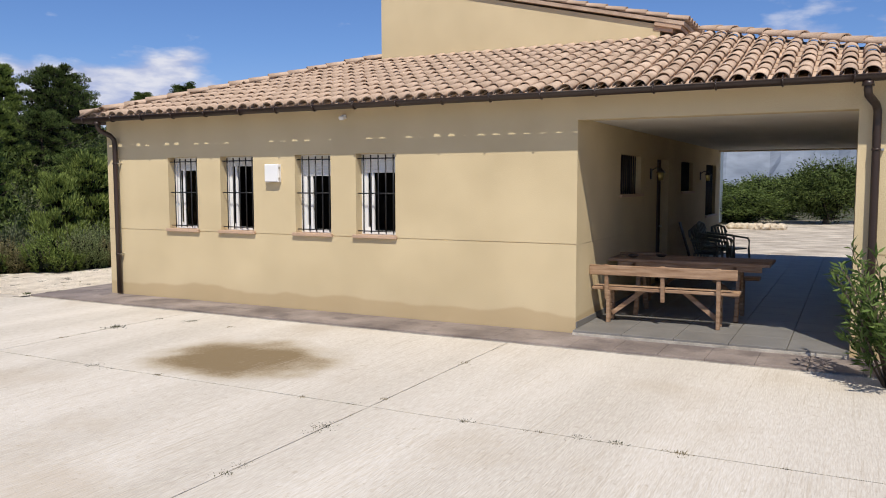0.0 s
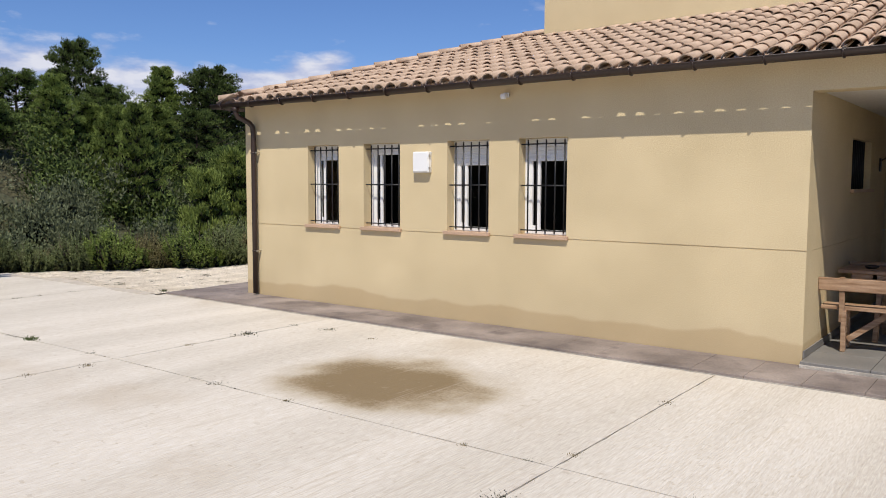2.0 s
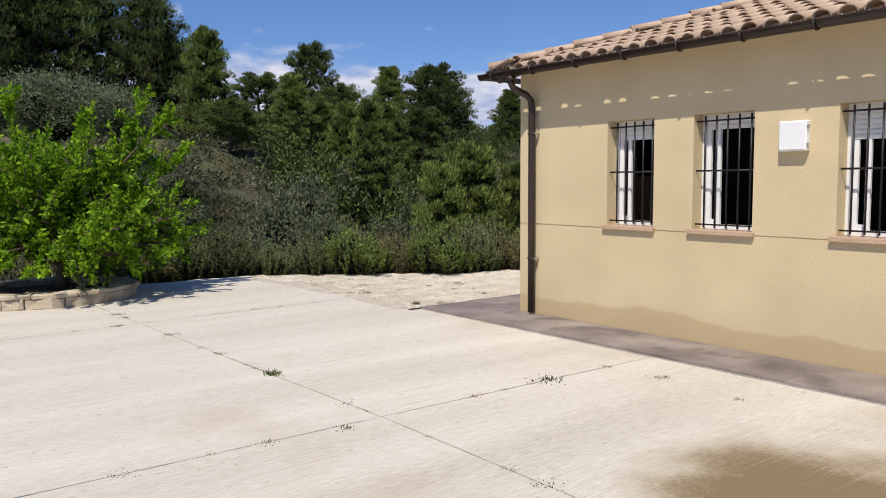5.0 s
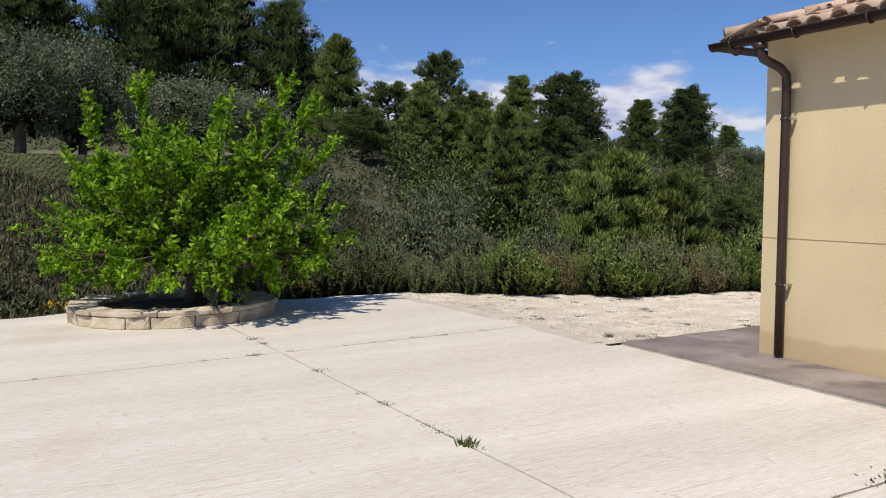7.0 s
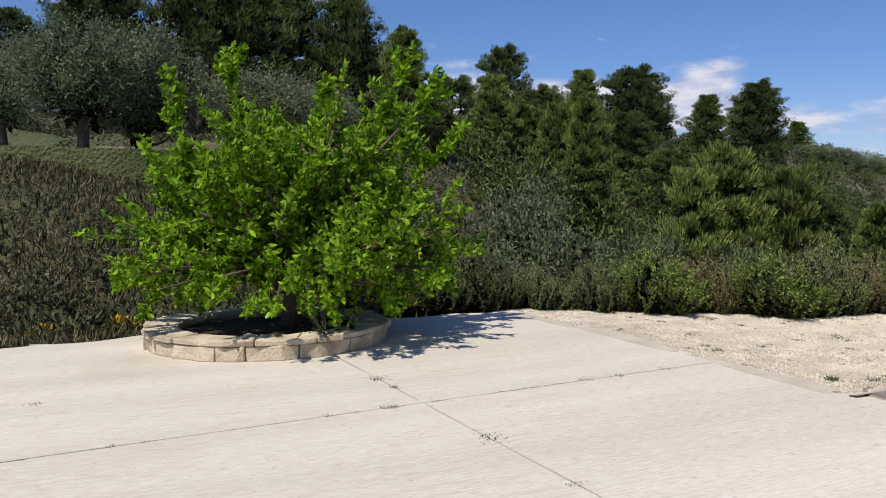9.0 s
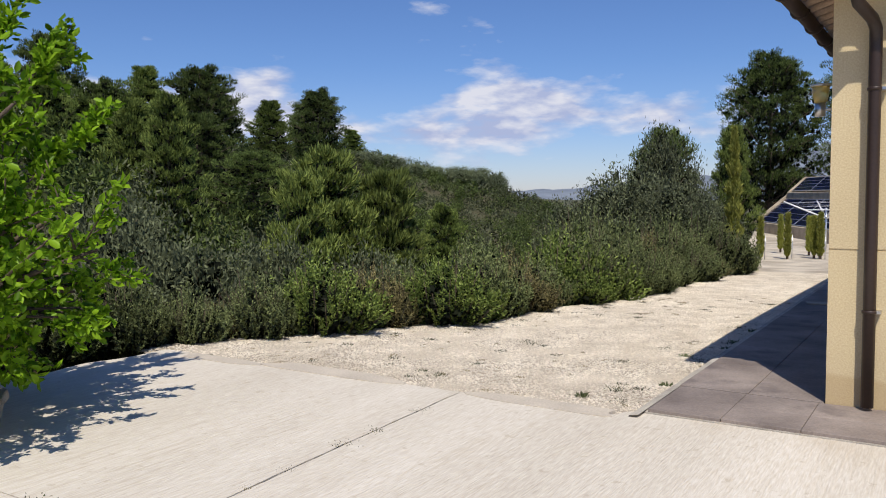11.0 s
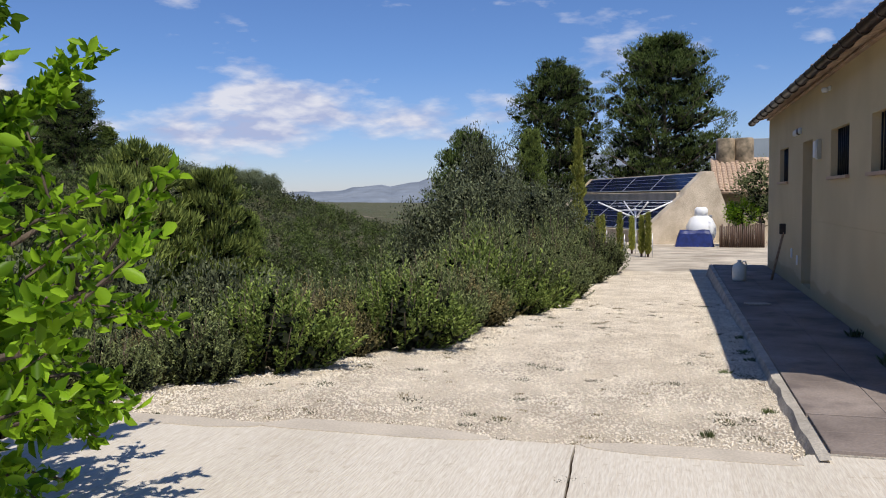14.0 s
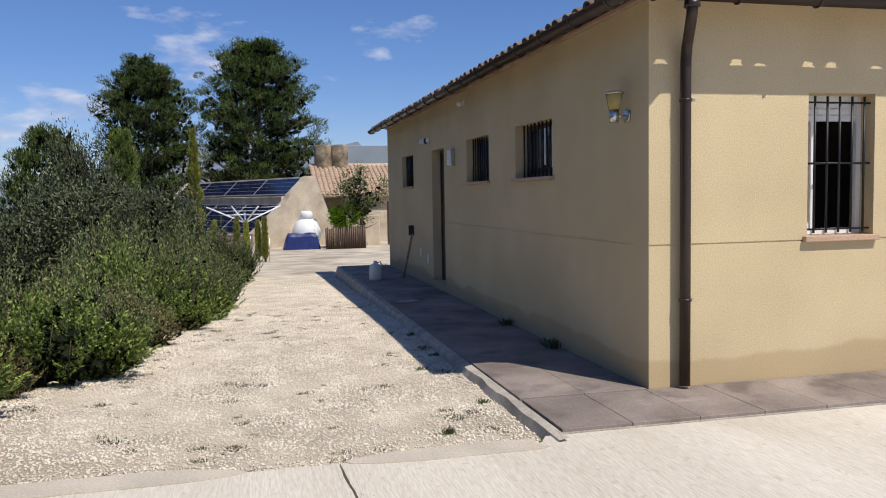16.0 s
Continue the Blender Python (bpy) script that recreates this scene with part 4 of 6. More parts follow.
def lamp_glass():
    m = bpy.data.materials.new("amber_glass")
    m.use_nodes = True
    b = m.node_tree.nodes["Principled BSDF"]
    b.inputs["Base Color"].default_value = (0.75, 0.60, 0.22, 1)
    b.inputs["Roughness"].default_value = 0.15
    b.inputs["Transmission Weight"].default_value = 0.6
    return m


M_AMBER = lamp_glass()
la = thing("wall_lamp", "steel wall lamp with a yellowed glass cup", "wall lamp", (0, 0.34, 2.12), -90)
part("wall_plate", lathe([(0.055, 0.0), (0.055, 0.015), (0.045, 0.02)], 18, Matrix.Rotation(math.pi / 2, 4, "X")), M_STEEL, la)
part("arm", tube([(0, -0.015, 0), (0, -0.11, 0)], 0.012, 10), M_STEEL, la)
part("holder", lathe([(0.038, -0.05), (0.038, 0.05)], 18, Matrix.Translation((0, -0.12, 0))), M_STEEL, la)
part("shade", lathe([(0.042, 0.05), (0.055, 0.10), (0.065, 0.17)], 18, Matrix.Translation((0, -0.12, 0))), M_AMBER, la, "yellowed glass cup")
part("cap", lathe([(0.075, 0.172), (0.075, 0.185), (0.06, 0.19)], 18, Matrix.Translation((0, -0.12, 0))), M_STEEL, la)
lb = thing("wall_lamp", "square wall lantern with a pale glass front", "wall lamp", (0, 5.95, 1.94), -90)
part("body", boxes(((-0.09, -0.05, 0), (0.09, 0.0, 0.26)), bevel=0.006), M_STEEL, lb)
part("diffuser", boxes(((-0.075, -0.085, 0.02), (0.075, -0.05, 0.24)), bevel=0.01), M_WHITE, lb, "frosted diffuser")
vt = thing("vent_covers", "row of small round vent hoods on the stucco wall", "vent", (0, 7.85, 2.36), -90)
for i in range(4):
    part("hood", lathe([(0.05, 0.0), (0.05, 0.035), (0.03, 0.05)], 14, Matrix.Translation((-0.27 + i * 0.18, 0, 0.08)) @ Matrix.Rotation(math.pi / 2, 4, "X")), M_WHITE if i != 2 else M_BROWN, vt)
for y, z in ((8.35, 0.42), (7.75, 0.35)):
    so = thing("socket", "small white wall outlet near the ground", "socket", (0, y, z), -90, "wall outlets")
    part("plate", boxes(((-0.05, -0.02, 0), (0.05, 0, 0.16)), bevel=0.01), M_WHITE, so)


def lantern(y):
    l = thing("wall_lantern", "dark metal bracket lantern on the passage wall", "wall lamp", (8.28, y, 1.98), 90, "passage lanterns")
    part("wall_plate", boxes(((-0.05, -0.02, -0.06), (0.05, 0, 0.12)), bevel=0.008), M_BROWN, l)
    part("arm", tube([(0, -0.01, 0.08), (0, -0.09, 0.13), (0, -0.17, 0.10)], 0.01, 8), M_BROWN, l)
    part("glass", lathe([(0.04, -0.08), (0.06, 0.05)], 6, Matrix.Translation((0, -0.17, 0))), M_AMBER, l)
    part("hat", lathe([(0.085, 0.05), (0.03, 0.10), (0.012, 0.13)], 6, Matrix.Translation((0, -0.17, 0))), M_BROWN, l)


lantern(3.95)
lantern(8.75)

# ---- covered passage ----
def bench(place, turn, back=True, label="weathered wooden garden bench with a plank backrest"):
    b = thing("bench", label, "bench", place, turn, "picnic benches")
    L = 1.82
    part("seat", boxes(((0, 0.0, 0.42), (L, 0.13, 0.46)), ((0, 0.15, 0.42), (L, 0.28, 0.46)), bevel=0.006), M_WOOD, b)
    if back:
        part("backrest", boxes(((-0.02, -0.075, 0.62), (L - 0.02, -0.04, 0.75)), bevel=0.006), M_WOOD, b)
    for x in (0.22, L - 0.24):
        part("leg", beam((x, 0.01, 0.0), (x, -0.01, 0.42), 0.045, 0.075), M_WOOD, b)
        part("leg", beam((x, 0.27, 0.0), (x, 0.25, 0.42), 0.045, 0.075), M_WOOD, b)
        part("brace", beam((x + (0.02 if x < 1 else -0.02), 0.14, 0.10), (x + (0.42 if x < 1 else -0.42), 0.14, 0.42), 0.04, 0.06), M_WOOD, b)
        part("rail", beam((x, 0.0, 0.20), (x, 0.26, 0.20), 0.03, 0.06), M_WOOD, b)
    if back:
        for x in (0.20, L / 2, L - 0.24):
            part("back_post", beam((x, -0.015, 0.30), (x, -0.055, 0.76), 0.05, 0.035), M_WOOD, b)
    return b


FZ = 0.055
bench((8.30, 0.62, FZ), 2)
bench((8.35, 2.45, FZ), 0, False, "weathered plank bench without a back behind the table")
tb = thing("picnic_table", "long weathered wooden picnic table", "table", (8.36, 1.25, FZ))
for i in range(5):
    part("plank", boxes(((-0.03, i * 0.16, 0.735), (2.05, i * 0.16 + 0.152, 0.775)), bevel=0.006), M_WOOD, tb)
for x in (0.35, 1.65):
    part("leg", beam((x, 0.06, 0), (x, 0.30, 0.735), 0.05, 0.09), M_WOOD, tb)
    part("leg", beam((x, 0.72, 0), (x, 0.48, 0.735), 0.05, 0.09), M_WOOD, tb)
    part("crosspiece", boxes(((x - 0.05, 0.03, 0.68), (x, 0.76, 0.735)), bevel=0.004), M_WOOD, tb)
part("apron_board", boxes(((0.1, 0.03, 0.66), (1.95, 0.06, 0.735)), bevel=0.004), M_WOOD, tb)
for x, y in ((8.62, 1.5), (8.95, 1.75)):
    a = thing("ashtray", "small brown dish on the table", "dish", (x, y, FZ + 0.775), 0, "dishes on the table")
    part("bowl", lathe([(0.04, 0.0), (0.07, 0.02), (0.075, 0.04), (0.06, 0.035), (0.035, 0.012)], 16), M_DOOR, a)
bd = thing("cutting_board", "dark wooden board lying on the table", "board", (8.62, 1.95, FZ + 0.775), 15)
part("board", boxes(((-0.3, -0.09, 0), (0.3, 0.09, 0.03)), bevel=0.006), M_WOOD, bd)


def plastic_chair(place, turn, tilt=0):
    c = thing("garden_chair", "stacked grey-green plastic garden chair", "chair", place, turn, "stacked chairs")
    part("seat", boxes(((-0.24, -0.22, 0.41), (0.24, 0.24, 0.44)), bevel=0.012), M_CHAIR, c)
    for i in range(5):
        x = -0.19 + i * 0.095
        part("back_slat", beam((x, 0.22, 0.44), (x * 1.05, 0.36, 0.86), 0.05, 0.02, 0.004), M_CHAIR, c)
    part("back_top", tube([(-0.24, 0.32, 0.74), (-0.2, 0.36, 0.86), (0, 0.38, 0.90), (0.2, 0.36, 0.86), (0.24, 0.32, 0.74)], 0.024, 8), M_CHAIR, c)
    for sx in (-1, 1):
        part("arm", tube([(0.25 * sx, 0.30, 0.68), (0.28 * sx, 0.05, 0.66), (0.27 * sx, -0.2, 0.64), (0.26 * sx, -0.24, 0.58)], 0.02, 8), M_CHAIR, c)
        part("leg", tube([(0.26 * sx, -0.24, 0.6), (0.25 * sx, -0.24, 0.4), (0.27 * sx, -0.27, 0.0)], [0.02, 0.025, 0.02], 8), M_CHAIR, c)
        part("leg", tube([(0.23 * sx, 0.22, 0.42), (0.26 * sx, 0.30, 0.0)], [0.025, 0.02], 8), M_CHAIR, c)
    return c


for i in range(3):
    plastic_chair((8.85 + 0.05 * i, 6.75 + 0.12 * i, FZ + 0.06 * i), 75 + 4 * i)
plastic_chair((9.05, 8.2, FZ), 60)
bo = thing("leaning_board", "narrow dark board leaning on the passage wall", "board", (8.36, 6.3, FZ))
part("board", beam((0.28, 0, 0.0), (-0.03, 0.0, 1.05), 0.14, 0.025), M_DOOR, bo)

# things by the shaded side wall
jug = thing("water_jug", "empty translucent plastic water jug on the paving", "jug", (-0.78, 8.75, -0.006))
part("bottle", lathe([(0.10, 0.0), (0.115, 0.02), (0.115, 0.22), (0.10, 0.27), (0.04, 0.31), (0.03, 0.33)], 20), M_PLASTIC, jug)
part("lid", lathe([(0.034, 0.331), (0.034, 0.355)], 14), M_WHITE, jug)
part("handle", tube([(0.03, 0, 0.31), (0.10, 0, 0.34), (0.115, 0, 0.24)], 0.012, 8), M_PLASTIC, jug)
tl = thing("garden_tool", "old wooden garden tool leaning on the wall", "tool", (-0.05, 8.75, -0.006))
part("shaft", tube([(-0.22, -0.05, 0.02), (-0.03, 0.0, 0.85)], 0.02, 10), M_WOOD, tl)
part("blade", boxes(((-0.10, -0.02, 0.80), (0.0, 0.02, 0.98)), bevel=0.008), M_BROWN, tl)
st = thing("loose_tile", "broken pale tile lying on the paving", "tile", (-0.8, 5.6, -0.004), 20)
part("slab", boxes(((-0.15, -0.09, 0), (0.15, 0.09, 0.02)), bevel=0.004), M_CURB, st)


# ---- plants ----
def leaf_object(name, arr, mat, parent=None, label="", kind=""):
    ob = new(name, quads_mesh(name, arr, mat))
    if parent is not None:
        ob.parent = parent
    return tagged(ob, label, kind=kind)


def limbs_mesh(r, height, spread, n, trunk_r, fork=0.25, seg=7):
    """A tapered, slightly bent trunk with limbs; returns the bmesh and the limb tips."""
    bm = bmesh.new()
    lean = r.normal(0, 0.03, 2)
    trunk = [(lean[0] * height * f + 0.03 * height * math.sin(3 * f) * lean[1] * 10, lean[1] * height * f, height * f) for f in np.linspace(0, 1, 7)]
    tube(trunk, [trunk_r * (1.25 - f) for f in np.linspace(0, 1.1, 7)], seg, bm)
    tips = []
    for i in range(n):
        f = fork + (0.98 - fork) * (i + 0.5) / n
        k = min(int(f * 6), 5)
        a = Vector(trunk[k]).lerp(Vector(trunk[k + 1]), f * 6 - k)
        ang = i * 2.4 + r.uniform(-0.4, 0.4)
        out = spread(f) * r.uniform(0.75, 1.1)
        b = a + Vector((math.cos(ang) * out, math.sin(ang) * out, out * r.uniform(0.15, 0.5)))
        m = a.lerp(b, 0.5) + Vector((0, 0, -0.06 * out))
        tube([a, m, b], [trunk_r * 0.4 * (1.1 - f), trunk_r * 0.25 * (1.1 - f), trunk_r * 0.1], 5, bm)
        tips.append((np.array(a), np.array(b)))
    return bm, tips


def pine(name, label, seed, height, spread, n_limb=48, tufts=8, per=80, needle=0.2, mat=None, fork=0.25, group="pines", pad=0.048):
    """A pine: limbs that end in many small up-turned pads of needles, with gaps between them."""
    r = np.random.default_rng(seed)
    t = thing(name, label, "tree", group=group)
    bm, tips = limbs_mesh(r, height, spread, n_limb, height * 0.022, fork)
    part("trunk", bm, M_BARK, t, "grey-brown trunk and limbs")
    base, way, heart = [], [], []
    for a, b in tips:
        along = b - a
        ln = np.linalg.norm(along)
        side = np.array([-along[1], along[0], 0.0]) / max(ln, 0.01)
        for k in range(tufts):
            f = 0.30 + 0.72 * (k + r.random()) / tufts
            swing = r.uniform(-1, 1) * (0.42 - 0.22 * f) * ln
            c = a + along * f + side * swing + np.array([0, 0, r.uniform(-0.03, 0.12) * ln])
            rt = pad * height * r.uniform(0.6, 1.25)
            d = unit(r.normal(size=(per, 3)))
            base.append(c + d * np.array([1.0, 1.0, 0.55]) * rt * r.uniform(0.25, 1.0, (per, 1)) ** 0.5)
            way.append(d * 0.55 + unit(along[None]) * 0.5 + np.array([0, 0, 0.75]) + r.normal(0, 0.25, (per, 3)))
            if f < 0.85:
                heart.append(c + r.normal(0, rt * 0.3, (4, 3)) - np.array([0, 0, rt * 0.3]))
    base, way, heart = np.concatenate(base), np.concatenate(way), np.concatenate(heart)
    # near-black leaves behind the pads stand in for the crown's inner shade
    leaf_object("inner_foliage", leaves(r, heart, r.normal(size=heart.shape), pad * height * 0.9, pad * height * 0.6), L_INNER_SHADE, t, "inner leaves coloured near black for the shade inside", "stuff")
    outer = leaves(r, base, way, r.uniform(0.7, 1.3, len(base)) * needle, needle * 0.2, 0.05)
    leaf_object("crown", outer, mat or L_PINE, t, "needle crown in uneven pads")
    return t


def place_copy(src, x, y, top, height, width_scale, sink=0.15):
    """Puts a copy on the ground, stretched to reach its top."""
    z = float(ground_z(x, y)) - sink
    s = max(0.3, (top - z) / height)
    copy_thing(src, Matrix.Translation((x, y, z)) @ Matrix.Rotation(x * 1.7 + y, 4, "Z") @ Matrix.Diagonal((s * width_scale, s * width_scale, s, 1)))


FAR = Matrix.Translation((0, 0, 0))
CONE = lambda f: 2.6 * (1.12 - f) ** 0.75
ROUND = lambda f: 2.9 * math.sin(math.pi * min(1, 0.25 + 0.75 * f)) ** 0.6 + 0.35
# top heights of the trees on the slope beyond the yard: x, y, top, crown width
HILL_PINES = ((-36.3, 10.3, 10.2, 4.2), (-49.7, 24.1, 12.5, 4.3), (-32.2, 13.6, 7.5, 3.4), (-35.5, 18.3, 7.5, 3.8), (-23.5, 12.9, 5.4, 3.2), (-49.3, 36.1, 11.8, 6.0),
              (-72.0, 66.0, 13.8, 7.0), (-72.5, 73.9, 13.7, 6.6), (-73.0, 83.6, 11.4, 6.4), (-42.2, 16.2, 8.7, 4.5), (-25.8, 12.9, 5.4, 3.4), (-29.9, 8.9, 5.6, 3.6),
              (-21.6, 28.3, 1.2, 3.7), (-27.1, 31.1, 1.5, 3.8), (-8.8, 35.4, 5.0, 2.8), (-33.8, 33.2, 2.2, 4.3), (-37, 23, 6.8, 4.4), (-31, 24, 4.0, 4.0), (-33, 16, 6.2, 4.0), (-40, 28, 7.0, 4.5))
BACK_PINES = ((-38.8, -3.6, 12.6, 4.8), (-39.3, -0.1, 13.4, 5.1), (-40.1, 2.9, 14.1, 5.7), (-40.9, 5.8, 14.0, 5.3), (-39.8, 8.0, 12.8, 4.5), (-47.7, -8.3, 11.8, 4.5), (-44, 11, 11.5, 5), (-45, -4, 12.5, 5.5), (-43, 1, 13.5, 5.5), (-12.3, 34.1, 5.0, 2.8))
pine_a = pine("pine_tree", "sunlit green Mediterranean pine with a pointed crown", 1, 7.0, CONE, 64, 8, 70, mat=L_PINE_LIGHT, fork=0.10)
pine_b = pine("pine_tree", "dark green Mediterranean pine on the hillside", 2, 7.0, ROUND, 56, 8, 70, fork=0.2)
pine_c = pine("pine_tree", "tall dark pine with a bare lower trunk", 3, 9.0, ROUND, 52, 8, 80, fork=0.22)
pine_d = pine("pine_tree", "large dense dark pine behind the solar bank", 4, 10.0, lambda f: 3.3 * math.sin(math.pi * min(1, 0.2 + 0.78 * f)) ** 0.7 + 0.2, 90, 10, 90, 0.16, fork=0.12, pad=0.042)
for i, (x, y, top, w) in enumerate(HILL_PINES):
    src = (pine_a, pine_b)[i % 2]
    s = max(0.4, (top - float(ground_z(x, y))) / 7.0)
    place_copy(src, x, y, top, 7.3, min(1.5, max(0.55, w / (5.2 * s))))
for i, (x, y, top, w) in enumerate(BACK_PINES):
    s = max(0.4, (top - float(ground_z(x, y))) / 9.0)
    place_copy(pine_c, x, y, top, 9.4, min(1.4, max(0.6, w / (5.4 * s))))
# the two big pines behind the solar bank
for x, y, top, w in ((-8.7, 43.3, 9.9, 6.1), (-2.2, 42.4, 11.0, 7.4)):
    place_copy(pine_d, x, y, top, 10.6, w / (6.9 * (top + 0.8) / 10.6))
for src, p in ((pine_a, (-52, 33, 6.5)), (pine_b, (-55, 42, 6.6)), (pine_c, (-50, -14, 4)), (pine_d, (-60, 62, 5))):
    src.matrix_world = pose(p[0], p[1], float(ground_z(p[0], p[1])) - 0.2)

young = pine("young_pine", "feathery light green young pine beside the hedge", 5, 3.6, lambda f: 1.5 * (1.15 - f) ** 0.6, 60, 7, 60, 0.15, L_YOUNG, 0.06, "young pines", 0.05)
for x, y, top, w in ((-13.8, 9.4, 2.1, 2.0), (-14.1, 13.3, 2.2, 2.4)):
    place_copy(young, x, y, top, 3.7, w / 3.4)
young.matrix_world = pose(-14.9, 11.9, float(ground_z(-14.9, 11.9)) - 0.1) @ Matrix.Diagonal((1.25, 1.25, (2.9 - float(ground_z(-14.9, 11.9))) / 3.7, 1))


def broad_tree(name, label, seed, height, radius, mat, n_clump, per, leaf, trunk_r, low=0.3, group="", flat=0.75):
    """A rounded broad-leaved tree: limbs, and clumps of leaves with gaps between them."""
    r = np.random.default_rng(seed)
    t = thing(name, label, "tree" if trunk_r > 0.05 else "shrub", group=group)
    bm, tips = limbs_mesh(r, height * 0.8, lambda f: radius * 0.7 * math.sin(math.pi * (0.15 + 0.7 * f)), 12, trunk_r, max(low * 0.8, 0.08))
    part("trunk", bm, M_BARK, t, "grey trunk and limbs")
    mid = height * (low + 1) / 2
    half = height * (1 - low) / 2
    d = unit(r.normal(size=(n_clump, 3)))
    c = d * (r.uniform(0.45, 1.0, (n_clump, 1)) * np.array([radius, radius, half])) * r.uniform(0.8, 1.08, (n_clump, 1)) + np.array([0, 0, mid])
    base = np.repeat(c, per, 0) + r.normal(0, radius * 0.11, (n_clump * per, 3))
    way = np.repeat(d, per, 0) * 0.5 + r.normal(0, 0.7, (n_clump * per, 3)) + np.array([0, 0, 0.25])
    heart = c * np.array([0.8, 0.8, 1]) + r.normal(0, radius * 0.05, c.shape)
    heart = np.concatenate([heart, heart * np.array([0.7, 0.7, 0.92]), heart * np.array([0.4, 0.4, 0.85])])
    # inner leaves with the shade of the crown put into their colour
    leaf_object("inner_foliage", leaves(r, heart * np.array([0.85, 0.85, 0.96]), r.normal(size=heart.shape), radius * 0.2, radius * 0.13), L_INNER_SHADE, t, "inner leaves coloured near black for the shade inside", "stuff")
    outer = leaves(r, base, way, r.uniform(0.7, 1.3, len(base)) * leaf, leaf * 0.38)
    leaf_object("crown", outer, mat, t)
    return t


olive = broad_tree("olive_tree", "grey-green olive tree on the grass terrace", 21, 3.9, 2.0, L_OLIVE, 170, 120, 0.11, 0.16, 0.30, "olive trees")
for x, y, top, w in ((-22.9, -3.9, 6.4, 3.2), (-24.3, -0.1, 5.7, 5.0), (-25.9, -7.8, 5.9, 3.1), (-25.2, 2.6, 5.4, 3.6)):
    place_copy(olive, x, y, top, 4.0, w / 3.9)
olive.matrix_world = pose(-21.5, -5.7, float(ground_z(-21.5, -5.7)) - 0.1)
for x, y, top, w in ((-64.2, 91.1, 6.3, 3.7), (-60.6, 93.0, 6.2, 4.5), (-58.1, 94.3, 6.0, 3.7), (-55.9, 95.5, 5.3, 3.3), (-66.7, 84.2, 7.7, 4.7), (-66.3, 78.8, 8.0, 4.5), (-65.0, 87.3, 6.6, 4.0)):
    z = float(ground_z(x, y))
    s = max((top - z), 2.5) / 4.0
    copy_thing(olive, Matrix.Translation((x, y, min(z, top - 2.5) - 0.2)) @ Matrix.Rotation(x, 4, "Z") @ Matrix.Diagonal((w / 3.6, w / 3.6, s, 1)))

holm = broad_tree("evergreen_shrub", "large dark evergreen shrub behind the rosemary", 31, 3.2, 1.5, L_HOLM, 260, 110, 0.085, 0.07, 0.02, "evergreen shrubs")
for x, y, top, w in ((-8.7, 24.0, 4.0, 3.0), (-4.9, 12.6, 1.9, 2.0), (-7.4, 13.2, 1.6, 2.6), (-7.6, 16.5, 2.3, 3.2), (-5.6, 17.5, 1.7, 2.4)):
    place_copy(holm, x, y, top, 3.25, w / 3.0 / ((top - float(ground_z(x, y))) / 3.25))
holm.matrix_world = pose(-6.3, 13.4, float(ground_z(-6.3, 13.4)) - 0.1) @ Matrix.Diagonal((1.0, 1.0, (2.25 - float(ground_z(-6.3, 13.4))) / 3.25, 1))
sage = broad_tree("grey_shrub", "rounded grey-green shrub on the slope", 33, 1.7, 1.1, L_SAGE, 90, 70, 0.08, 0.04, 0.0, "grey shrubs")
for x, y, top, w in ((-11.6, 2.4, 1.3, 2.4), (-9.8, 2.6, 0.9, 1.9), (-10.5, 5.2, 0.8, 2.2), (-12.5, 0.2, 1.1, 2.0), (-14.5, 4.5, 1.5, 2.5), (-9.2, 0.3, 0.7, 1.6), (-16, 1.5, 2.0, 2.2), (-17, 6, 2.0, 2.4), (-11, 8.5, 0.4, 2.2), (-8.5, 6.5, 0.3, 1.8)):
    place_copy(sage, x, y, top, 1.7, w / 2.1 / max(0.3, (top - float(ground_z(x, y))) / 1.7))
sage.matrix_world = pose(-13, -1.6, float(ground_z(-13, -1.6)) - 0.1)


def scatter_scrub():
    """Low scrub all over the far slopes."""
    r = np.random.default_rng(41)
    pts = []
    while len(pts) < 3400:
        ang = math.radians(r.uniform(8, 108))
        dist = 9 + 130 * r.random() ** (1.5 if len(pts) < 1500 else 0.7)
        x, y = -math.sin(ang) * dist, math.cos(ang) * dist - 6
        if x < float(yard_edge(y)) - 2.2 and not (-28 < x < -15 and -12 < y < 3.5):
            pts.append((x, y, dist))
    out, light = [], []
    for x, y, dist in pts:
        size = r.uniform(0.35, 0.85) * (0.6 + dist / 55)
        n = 110
        d = unit(r.normal(size=(n, 3)))
        d[:, 2] = np.abs(d[:, 2])
        base = np.array([x, y, float(ground_z(x, y)) - 0.05]) + d * np.array([size, size, size * 0.85]) * r.uniform(0.5, 1.0, (n, 1))
        lv = leaves(r, base, d + r.normal(0, 0.5, (n, 3)), r.uniform(0.6, 1.3, n) * size * 0.26, size * 0.085)
        (out if r.random() < 0.8 else light).append(lv)
    leaf_object("hill_scrub", np.concatenate(out), L_SCRUB, None, "dark low scrub covering the hillside", "stuff")
    leaf_object("pale_scrub", np.concatenate(light), leafy("pale_scrub_leaves", (0.03, 0.038, 0.02), (0.17, 0.185, 0.11), 0.8, 0.08), None, "pale grey scrub between the pines", "stuff")


scatter_scrub()


